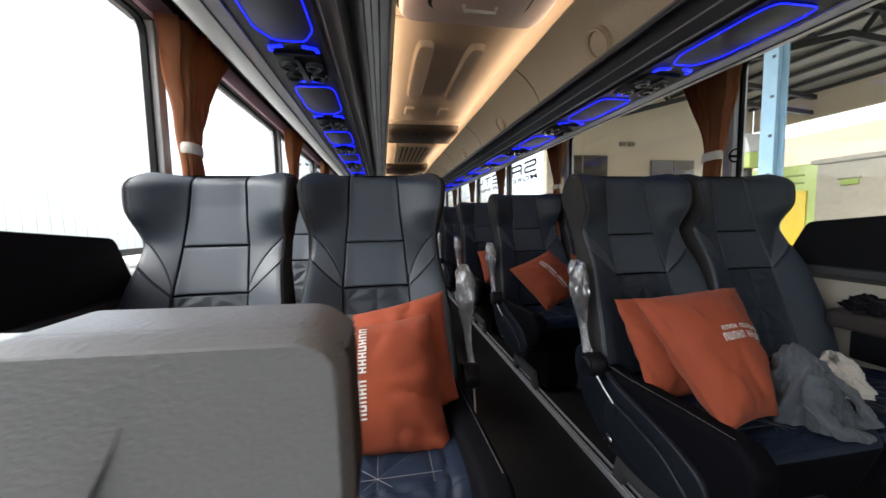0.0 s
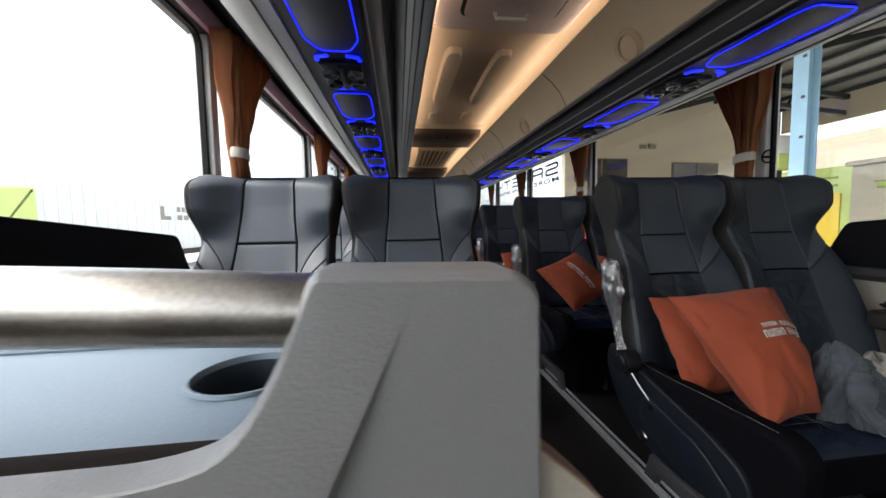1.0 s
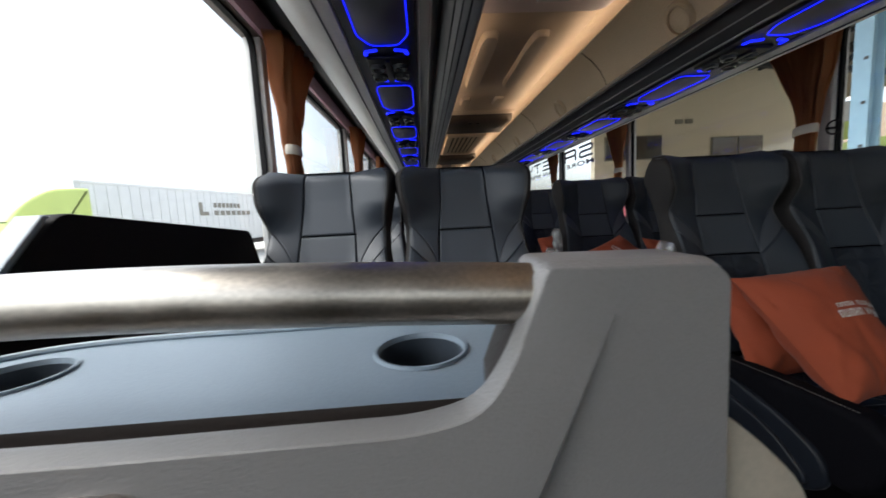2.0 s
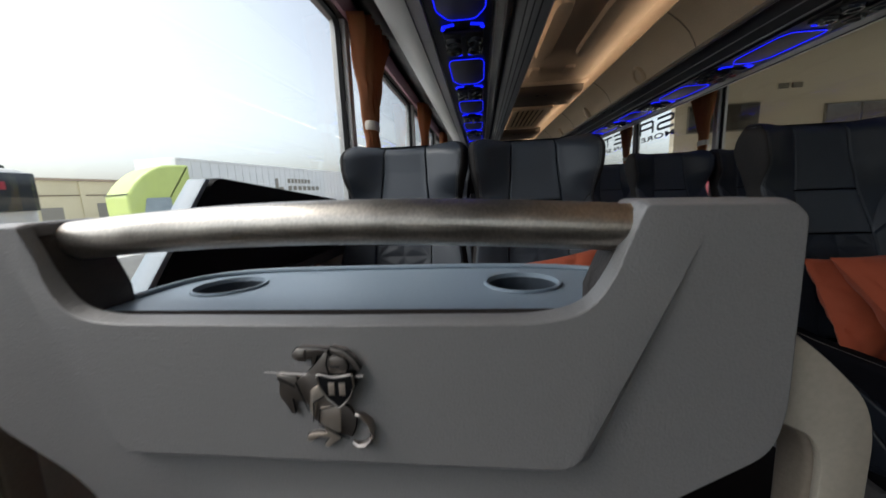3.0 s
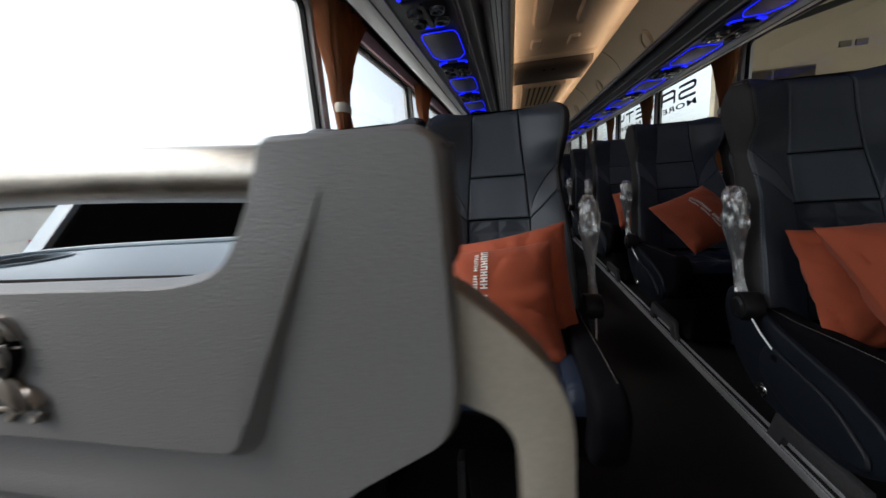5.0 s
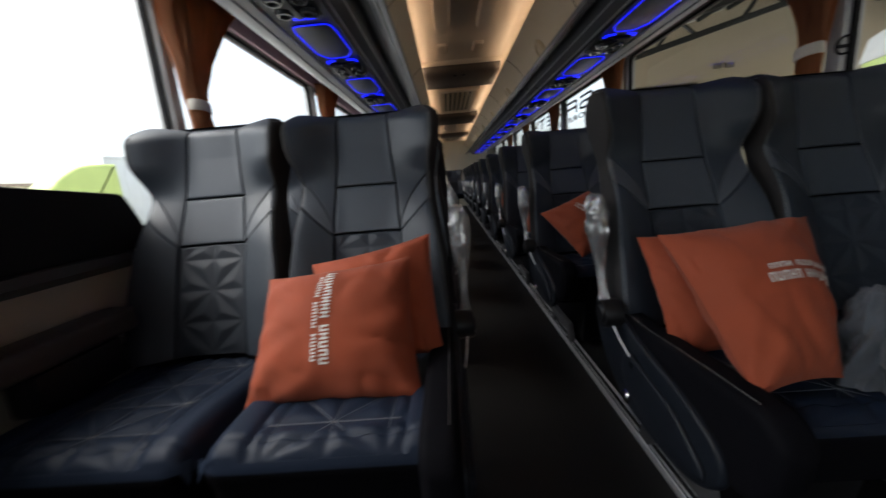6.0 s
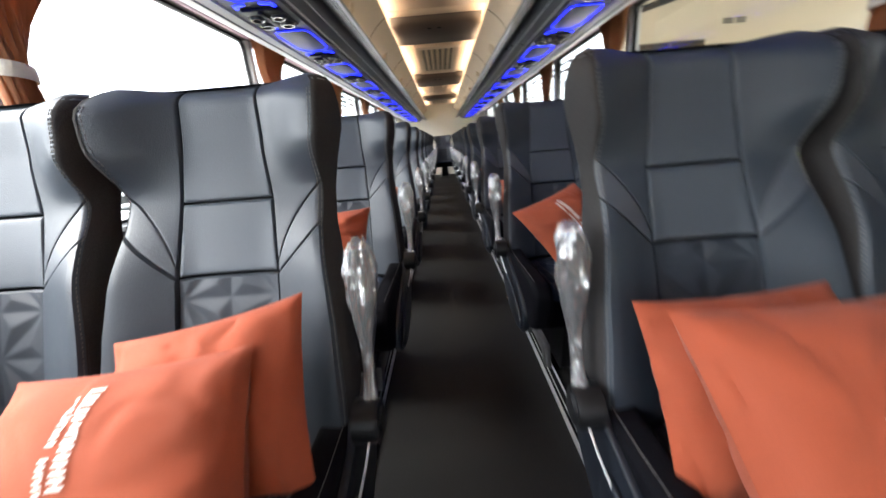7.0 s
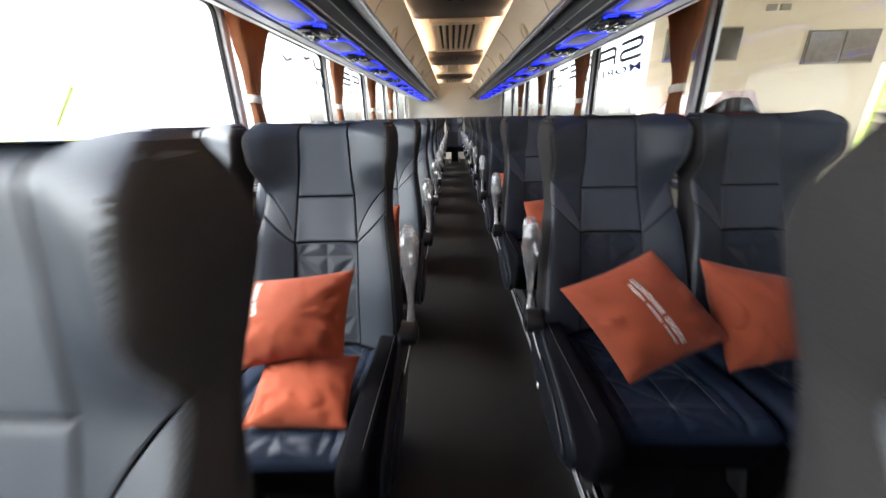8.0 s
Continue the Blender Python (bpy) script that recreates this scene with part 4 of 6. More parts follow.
for y in LEFT_ROWS:
    place_seat(aisle_left, pose(-0.449, y, 0))
    place_seat(by_window, pose(-0.905, y, 0))
for y in RIGHT_ROWS:
    place_seat(aisle_right, pose(0.448, y, 0))
    place_seat(by_window, pose(0.890, y, 0))
place_seat(by_window, pose(0.0, Y1 - 0.42, 0))
for side in (-1, 1):
    rows = LEFT_ROWS if side < 0 else RIGHT_ROWS
    for k, y in enumerate(rows[:4]):
        w = thing("wall_armrest", pose(side * 1.115, y - 0.33, -0.045), "dark brown armrest moulded to the side wall", "armrest", "wall armrests")
        part("pad", prism_bm(rounded([(-0.05, -0.17), (0.05, -0.17), (0.05, 0.17), (-0.05, 0.17)], 0.045, 5), "z", 0.555, 0.615, 0.014, 3), BROWN_AND_SHADE, w)
        part("bracket", box_bm(-0.03, 0.05, -0.10, 0.10, 0.46, 0.556, 0.01), BLACK_PLASTIC, w)


# ---- pillows ----
def pillow(name_label, tl, tr, br, bl, puff, bars, seed, group):
    """A square scatter pillow hung between its four corners."""
    rng = random.Random(seed)
    tl, tr, br, bl = (Vector(p) for p in (tl, tr, br, bl))
    c = (tl + tr + br + bl) / 4
    U, V = (tr + br - tl - bl) / 4, (tl + tr - bl - br) / 4
    N = U.cross(V).normalized()
    t = thing("pillow", Matrix.Translation(c), name_label, "pillow", group)
    o = Vector((rng.uniform(0, 50), rng.uniform(0, 50), rng.uniform(0, 50)))

    def surf(u, v, sign, lift=0.0):
        h = ((1 - abs(u) ** 2.4) * (1 - abs(v) ** 2.4)) ** 0.55
        uu = u * (1 - 0.06 * (1 - v * v) ** 1.0 * abs(u) ** 2)
        vv = v * (1 - 0.06 * (1 - u * u) ** 1.0 * abs(v) ** 2)
        uu, vv = uu * 1.04, vv * 1.04
        p = (tl * (1 - uu) * (1 + vv) + tr * (1 + uu) * (1 + vv) + br * (1 + uu) * (1 - vv) + bl * (1 - uu) * (1 - vv)) / 4 - c
        wr = 0.008 * noise.noise(Vector((u * 1.5, v * 1.5, sign)) + o) + 0.005 * noise.noise(Vector((u * 3.6, v * 3.6, sign * 2)) + o) * (0.35 + abs(u * v))
        ang = math.atan2(v, u)
        edge = max(abs(u), abs(v))
        wr += 0.006 * math.sin(ang * 9 + 5 * noise.noise(Vector((u, v, 4)) + o)) * edge ** 2 * (1 - edge ** 8)
        fold = abs(noise.noise(Vector((u * 2.2 + v * 0.8, v * 1.1, 9)) + o))
        wr -= 0.007 * max(0.0, 0.10 - fold) / 0.10 * edge
        return p + N * sign * (puff * h + wr * min(1, h * 2.5) + lift)

    n = 40
    g = [2 * i / n - 1 for i in range(n + 1)]
    verts, faces = [], []
    for sign in (1, -1):
        k = len(verts)
        for v in g:
            for u in g:
                verts.append(surf(u, v, sign))
        for j in range(n):
            for i in range(n):
                q = (k + j * (n + 1) + i, k + j * (n + 1) + i + 1, k + (j + 1) * (n + 1) + i + 1, k + (j + 1) * (n + 1) + i)
                faces.append(q if sign > 0 else q[::-1])
    cover = raw("cover", verts, faces, ORANGE, t, "burnt orange cotton cover")
    # the camera side carries the print
    sign = 1 if N.y < 0 else -1
    items = []
    for (u0, u1, v0, v1) in bars:
        nu, nv = max(1, int(abs(u1 - u0) * 22)), max(1, int(abs(v1 - v0) * 22))
        items.append(grid_data(lambda a, b: surf(u0 + (u1 - u0) * a, v0 + (v1 - v0) * b, sign, 0.0022), nu, nv))
    if items:
        raw("print", *join_data(items), PRINT, t, "two white printed lines")
    return t


def line_of_marks(lo, hi, base, size, words, seed):
    """One printed line along v: for each letter a few plain strokes. words: letters in each word."""
    rng = random.Random(seed)
    out, cells = [], sum(words) + 0.7 * (len(words) - 1)
    step, v = (hi - lo) / cells, lo
    for n in words:
        for _ in range(n):
            a, b, w = v + 0.08 * step, v + 0.86 * step, 0.24 * step
            out += [(base, base + size, a, a + w), (base, base + size, b - w, b)]
            mid = base + size * rng.choice((0.0, 0.42, 0.80))
            out.append((mid, mid + size * 0.22, a + w, b - w))
            v += step
        v += 0.7 * step
    return out


def bars_v(u, lo, hi, big=0.098, small=0.055, flip=1):
    """Two printed lines that run along v, a large one and a small one."""
    out = line_of_marks(lo, hi, 0.0, big, (5, 7), 1) + line_of_marks(lo + 0.05, hi - 0.06, -0.04 - small, small, (4, 4, 4), 2)
    return [(u + flip * p, u + flip * q, c, d) for p, q, c, d in out]


def bars_u(v, lo, hi, big=0.12, small=0.065, flip=1):
    return [(c, d, a, b) for a, b, c, d in bars_v(v, lo, hi, big, small, flip)]


L = "burnt orange square pillow with white print leaning on a seat"
G = "orange pillows"
pillow(L, (-0.637, 0.928, 0.632), (-0.317, 0.944, 0.657), (-0.297, 0.782, 0.403), (-0.657, 0.785, 0.405), 0.075, bars_v(-0.05, -0.50, 0.86), 1, G)
pillow(L, (-0.560, 1.000, 0.645), (-0.270, 1.025, 0.695), (-0.252, 0.905, 0.440), (-0.540, 0.885, 0.425), 0.055, [], 2, G)
pillow(L, (0.272, 0.945, 0.662), (0.562, 0.914, 0.684), (0.432, 0.690, 0.454), (0.268, 0.660, 0.448), 0.072, bars_u(0.03, -0.22, 0.98, 0.105, 0.065, flip=-1), 3, G)
pillow(L, (0.255, 1.005, 0.648), (0.550, 1.015, 0.655), (0.580, 0.870, 0.415), (0.262, 0.861, 0.411), 0.055, [], 4, G)
pillow(L, (0.223, 1.807, 0.634), (0.461, 1.858, 0.717), (0.625, 1.743, 0.530), (0.370, 1.689, 0.442), 0.066, bars_v(0.03, -0.62, 0.70), 5, G)
pillow(L, (0.585, 1.845, 0.695), (0.871, 1.814, 0.645), (0.860, 1.742, 0.480), (0.622, 1.714, 0.455), 0.066, bars_v(0.42, -0.7, 0.7), 6, G)
pillow(L, (-0.596, 1.782, 0.675), (-0.312, 1.798, 0.697), (-0.326, 1.688, 0.530), (-0.565, 1.669, 0.505), 0.066, bars_v(-0.60, 0.1, 0.90), 7, G)
pillow(L, (-0.540, 1.735, 0.480), (-0.305, 1.735, 0.485), (-0.295, 1.560, 0.435), (-0.520, 1.560, 0.435), 0.052, [], 8, G)
pillow(L, (0.310, 2.76, 0.640), (0.600, 2.78, 0.690), (0.620, 2.62, 0.430), (0.320, 2.60, 0.420), 0.060, [], 9, G)
pillow(L, (-0.600, 2.60, 0.640), (-0.310, 2.61, 0.670), (-0.300, 2.47, 0.425), (-0.590, 2.47, 0.420), 0.060, [], 10, G)
pillow(L, (0.300, 3.68, 0.650), (0.600, 3.66, 0.640), (0.590, 3.50, 0.420), (0.310, 3.52, 0.425), 0.060, [], 12, G)


# ---- crumpled jacket and plastic bag on the first window seat ----
def heap(name, centre, radii, material, label, category, seed, amp, freq, turn=0):
    """A crumpled cloth: a soft lump with long folds, sagging onto its support."""
    o = Vector((seed * 3.7, seed * 1.3, seed * 5.1))
    bm = bmesh.new()
    bmesh.ops.create_icosphere(bm, subdivisions=6, radius=1.0)
    for v in bm.verts:
        p = v.co.copy()
        q = p * freq + o
        q += Vector((noise.noise(q * 0.8), noise.noise(q * 0.8 + Vector((5, 0, 0))), noise.noise(q * 0.8 + Vector((0, 9, 0))))) * 0.8
        d = amp * noise.noise(q * 0.7)
        for f, h in ((0.9, 0.34), (1.8, 0.24), (3.3, 0.08)):
            w = 1 - abs(noise.noise(q * f)) * 2.0
            d += h * max(0.0, w) ** 1.6 - 0.35 * h
        p *= 0.92 + d
        p = Vector((p.x * radii[0], p.y * radii[1], p.z * radii[2]))
        low = -0.60 * radii[2]
        if p.z < low:
            p.z = low + 0.08 * (p.z - low)
            p.x *= 1.10
            p.y *= 1.10
        v.co = p
    t = thing(name, Matrix.Translation(centre) @ pose(0, 0, 0, 0, 0, turn), label, category)
    part("cloth", bm, material, t, smooth=2)
    return t


def draped(name, centre, rx, ry, high, material, label, category, seed):
    """A soft garment dropped in a heap: folds run down from its peaks and spread at the hem."""
    rng = random.Random(seed)
    o = Vector((seed * 3.1, seed * 1.7, 0))
    ph = [rng.uniform(0, 6.28) for _ in range(6)]

    def f(u, v):
        g = 2 * math.pi * u
        q = Vector((math.cos(g) * 1.1, math.sin(g) * 1.1, v * 1.6)) + o
        swirl = g + 0.9 * noise.noise(q) + 0.55 * v
        reach = (0.20 + 0.80 * v ** 0.62) * (1 + 0.16 * math.sin(2 * g + ph[0]) + 0.10 * math.sin(5 * g + ph[1] + 2 * v))
        fold = (1 - 2 * abs(math.sin(2.5 * swirl + ph[2]))) * 0.15 + (1 - 2 * abs(math.sin(5.5 * swirl + ph[3] + 3 * v))) * 0.09
        crump = 0.15 * noise.noise(q * 2.3) + 0.10 * (1 - 2 * abs(noise.noise(q * 4.5)))
        reach *= 1 + fold * (0.3 + v) + crump
        lift = high * ((1 - v ** 1.8) * (1 + 0.16 * math.sin(g + ph[4])) + 0.16 * crump + 0.10 * fold * (1 - v))
        lean = 0.35 * high * (1 - v)
        return (rx * reach * math.cos(g) - 0.25 * lean, ry * reach * math.sin(g) + lean * 0.6, max(0.0, lift) + 0.004)

    t = thing(name, Matrix.Translation(centre), label, category)
    verts, faces = grid_data(f, 150, 60)
    raw("cloth", verts, faces, material, t, smooth=2)
    return t


jacket = draped("jacket", (0.535, 0.700, 0.418), 0.062, 0.068, 0.150, GREY_CLOTH, "crumpled grey denim jacket lying on the seat", "jacket", 3)


def sleeve(path, r, seed):
    """A limp sleeve with ring creases."""
    pts = []
    for a, b in zip(path[:-1], path[1:]):
        pts += [Vector(a).lerp(Vector(b), k / 14) for k in range(14)]
    for _ in range(8):
        pts = [pts[0]] + [(pts[i - 1] + pts[i] * 2 + pts[i + 1]) / 4 for i in range(1, len(pts) - 1)] + [pts[-1]]
    rng = random.Random(seed)
    ph = [rng.uniform(0, 6) for _ in range(3)]
    rad = []
    for i in range(len(pts)):
        w = r * (1 + 0.10 * math.sin(i * 0.9 + ph[0]) + 0.06 * math.sin(i * 2.1 + ph[1]))
        rad.append((w, w * 0.55))
    v, f = tube_data(pts, rad, 22)
    v = [p + Vector((noise.noise(p * 26), noise.noise(p * 26 + Vector((4, 0, 0))), noise.noise(p * 26 + Vector((0, 6, 0))))) * 0.009 for p in v]
    raw("sleeve", v, f, GREY_CLOTH, jacket, smooth=2)


sleeve([(-0.025, -0.02, 0.115), (-0.055, -0.050, 0.070), (-0.040, -0.078, 0.022), (0.02, -0.082, 0.016)], 0.022, 1)
sleeve([(0.020, 0.0, 0.120), (0.055, -0.035, 0.085), (0.070, -0.065, 0.022), (0.075, -0.02, 0.016)], 0.022, 2)
draped("plastic_bag", (0.775, 0.790, 0.418), 0.055, 0.055, 0.085, WHITE_CLOTH, "crumpled white bag lying on the seat", "bag", 8)
heap("strap_pouch", (1.105, 0.930, 0.597), (0.050, 0.060, 0.032), BLACK_PLASTIC, "black strap pouch lying on the wall armrest", "pouch", 5, 0.20, 1.4, 20)


# ---- front console with tray and handle ----
CX = -0.750                      # middle of the console


def console():
    t = thing("front_console", Matrix.Translation((0, -0.013, 0.004)), "grey moulded partition console with steel handle and cup tray", "console")
    yf, yb = 0.190, 0.1985
    half = [(0.0, 0.786), (0.165, 0.787), (0.196, 0.794), (0.212, 0.818), (0.230, 0.863), (0.303, 0.861), (0.3135, 0.852), (0.315, 0.72), (0.308, 0.688), (0.240, 0.643), (0.216, 0.615), (0.212, 0.30), (0.212, 0.02)]
    radii = [0, 0.02, 0.03, 0.02, 0.006, 0.012, 0.010, 0.03, 0.03, 0.03, 0.03, 0, 0]
    # the notch between the towers sits off the middle
    notch = -0.014
    right = [(CX + x + (notch if 0.1 < x and z > 0.76 and x < 0.25 else 0), z) for x, z in half]
    left = [(CX - x + (notch + 0.006 if x < 0.25 and z > 0.76 else 0), z) for x, z in half[1:]][::-1]
    pts = right + left
    rr = radii + radii[1:][::-1]
    out = rounded(pts, rr, 4)
    bm = prism_bm(out, "y", yf, yb, 0.004, flat=True)
    # cut the front so that the raised centre field gets crisp borders
    cuts = [((CX, 0, 0.832 - 0.012 * k), (0, 0, 1)) for k in range(20)]
    cuts += [((CX, 0, z), (0, 0, 1)) for z in (0.670, 0.6725, 0.677, 0.680, 0.684, 0.610, 0.614, 0.622, 0.634, 0.641)]
    cuts += [((CX + 0.02 * k, 0, 0), (1, 0, 0)) for k in range(-15, 16)]
    cuts += [((CX + q * (0.150 + 0.002 * k), 0, 0), (1, 0, 0)) for k in range(20) for q in (-1, 1)]
    cuts += [((CX, 0, 0.668 + 0.002 * k), (0, 0, 1)) for k in range(16)]
    for s in (-1, 1):
        cuts += [((CX + s * 0.184, 0, 0.672), (s, 0, -0.4085)), ((CX + s * 0.1752, 0, 0.678), (s, 0, -0.4785)), ((CX + s * 0.1802, 0, 0.675), (s, 0, -0.4435))]
    for co, no in cuts:
        bmesh.ops.bisect_plane(bm, geom=bm.verts[:] + bm.edges[:] + bm.faces[:], plane_co=co, plane_no=no)

    def rise(x, z):
        a = abs(x - CX)
        fade = min(1.0, max(0.0, (0.828 - z) / 0.150))
        foot = 0.184 + (z - 0.672) * 0.4085
        wide = 0.0008 + 0.0105 * fade
        p, q, r = (foot - a) * 0.92, z - 0.670, 0.020
        d = r - math.hypot(max(0.0, r - p), max(0.0, r - q)) if p < r and q < r else min(p, q)
        span = 0.0085 + (wide - 0.0085) * sstep(0.672, 0.692, z)
        h = 0.0105 * fade ** 0.6 * min(1.0, max(0.0, d / span))
        ledge = 0.004 * sstep(0.612, 0.624, z) * (1 - sstep(0.624, 0.650, z)) * (1 - sstep(0.06, 0.15, a))
        return h + ledge

    for v in bm.verts:
        w = 1 - (v.co.y - yf) / 0.0075
        if w > 0:
            v.co.y -= rise(v.co.x, v.co.z) * w
    part("face_panel", bm, GREY_PLASTIC, t, "grey textured front panel", smooth=18.0)
    # thick towers behind the face, sides coloured dark for shade, caps left grey
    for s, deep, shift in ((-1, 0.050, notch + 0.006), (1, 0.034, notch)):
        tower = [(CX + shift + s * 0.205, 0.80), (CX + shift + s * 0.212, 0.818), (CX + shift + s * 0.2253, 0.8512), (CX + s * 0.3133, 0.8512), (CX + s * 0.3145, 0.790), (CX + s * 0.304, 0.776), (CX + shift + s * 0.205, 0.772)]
        part("tower", prism_bm(rounded(tower, [0, 0.02, 0.002, 0.002, 0.012, 0.01, 0], 4), "y", yb, yb + deep, 0.003, 2), BROWN_AND_SHADE, t, "back of the tower, browned for its shaded sides")
        cap = [(CX + shift + s * 0.2257, 0.8516), (CX + shift + s * 0.230, 0.8628), (CX + s * 0.303, 0.8608), (CX + s * 0.3133, 0.8516)]
        part("tower_cap", prism_bm(rounded(cap, [0.001, 0.005, 0.010, 0.001], 4), "y", yb + 0.0002, yb + deep + 0.001, 0.003, 3), GREY_PLASTIC, t, "grey textured top of the tower")
    # tray with two cup wells
    zt = 0.784
    outer = []
    for k in range(48):
        a = math.pi * k / 47
        wide = 0.256 if math.cos(a) > 0 else 0.216
        outer.append((CX + wide * math.copysign(abs(math.cos(a)) ** 0.55, math.cos(a)), 0.250 + 0.112 * max(0.0, math.sin(a)) ** 0.5))
    ring = outer + [(CX - 0.212, 0.216), (CX + 0.252, 0.216)]
    bm = bmesh.new()
    loop = [bm.verts.new((x, y, zt)) for x, y in ring]
    holes = []
    wells = [(CX - 0.147, 0.290), (CX + 0.152, 0.290)]
    for cx, cy in wells:
        holes.append([bm.verts.new((cx + 0.033 * math.cos(2 * math.pi * k / 28), cy + 0.033 * math.sin(2 * math.pi * k / 28), zt)) for k in range(28)])
    es = [bm.edges.new((loop[i], loop[(i + 1) % len(loop)])) for i in range(len(loop))]
    for h in holes:
        es += [bm.edges.new((h[i], h[(i + 1) % 28])) for i in range(28)]
    bmesh.ops.triangle_fill(bm, use_beauty=True, edges=es)
    for f in list(bm.faces):
        c = f.calc_center_median()
        for cx, cy in wells:
            if ((c.x - cx) / 0.033) ** 2 + ((c.y - cy) / 0.033) ** 2 < 0.97:
                bm.faces.remove(f)
                break
    part("tray", bm, TRAY_PLASTIC, t, "blue-grey tray with two cup wells")
    rim = [(x, y, zt + 0.002) for x, y in outer]
    raw("tray_rim", *tube_data(rim, 0.0032, 8), TRAY_PLASTIC, t)
    body = prism_bm(ring[::-1], "z", zt - 0.13, zt - 0.10)
    part("tray_floor", body, GREY_PLASTIC, t)
    skirt_v = [(x, y, z) for z in (zt, zt - 0.115) for x, y in ring]
    k = len(ring)
    raw("tray_skirt", skirt_v, [(i, (i + 1) % k, k + (i + 1) % k, k + i) for i in range(k)], BROWN_AND_SHADE, t)
    for cx, cy in wells:
        v, f = lathe_data([(1.10, 0.0005), (1.075, 0.0025), (1.015, 0.0025), (0.985, -0.002), (0.93, -0.085), (0.0, -0.086)], 32)
        v = [(cx + p[0] * 0.033, cy + p[1] * 0.033, zt + p[2]) for p in v]
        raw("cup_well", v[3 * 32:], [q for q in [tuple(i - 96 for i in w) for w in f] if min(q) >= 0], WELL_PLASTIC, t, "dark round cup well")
        raw("well_rim", v[:128], [q for q in f if max(q) < 128], TRAY_PLASTIC, t)
    # bowed steel handle
    path = []
    for i in range(25):
        q = i / 24
        x = CX - 0.280 + 0.530 * q
        path.append((x, 0.212 + 0.019 * (1 - q) - 0.014 * math.sin(math.pi * q), 0.8410 + 0.0130 * math.sin(math.pi * q)))
    raw("handle", *tube_data(path, 0.0165, 20), STEEL, t, "brushed steel grab handle")
    # side frames behind the face, down to the floor
    for s in (-1, 1):
        o = [(CX + s * q, z) for q, z in ((0.280, 0.782), (0.308, 0.780), (0.340, 0.754), (0.366, 0.726), (0.374, 0.700), (0.376, 0.45), (0.372, 0.0), (0.344, 0.0), (0.346, 0.45), (0.344, 0.680), (0.336, 0.698), (0.280, 0.722))]
        part("side_frame", prism_bm(rounded(o, 0.018, 4), "y", 0.1987, 0.2055, 0.002, 2), BEIGE_PLASTIC, t, "beige moulded side frame")
        # same frame again behind the front, its shade put into the colour
        part("frame_back", prism_bm(rounded([(x - s * 0.002, max(0.0, z - 0.002)) for x, z in o], 0.018, 4), "y", 0.2057, 0.236, 0.005, 3), FRAME_SHADE, t, "back of the side frame, browned for its shaded side")
    part("back_board", box_bm(CX - 0.222, CX + 0.222, 0.265, 0.285, 0.05, 0.66, 0.006), BLACK_PLASTIC, t)
    return t


console()


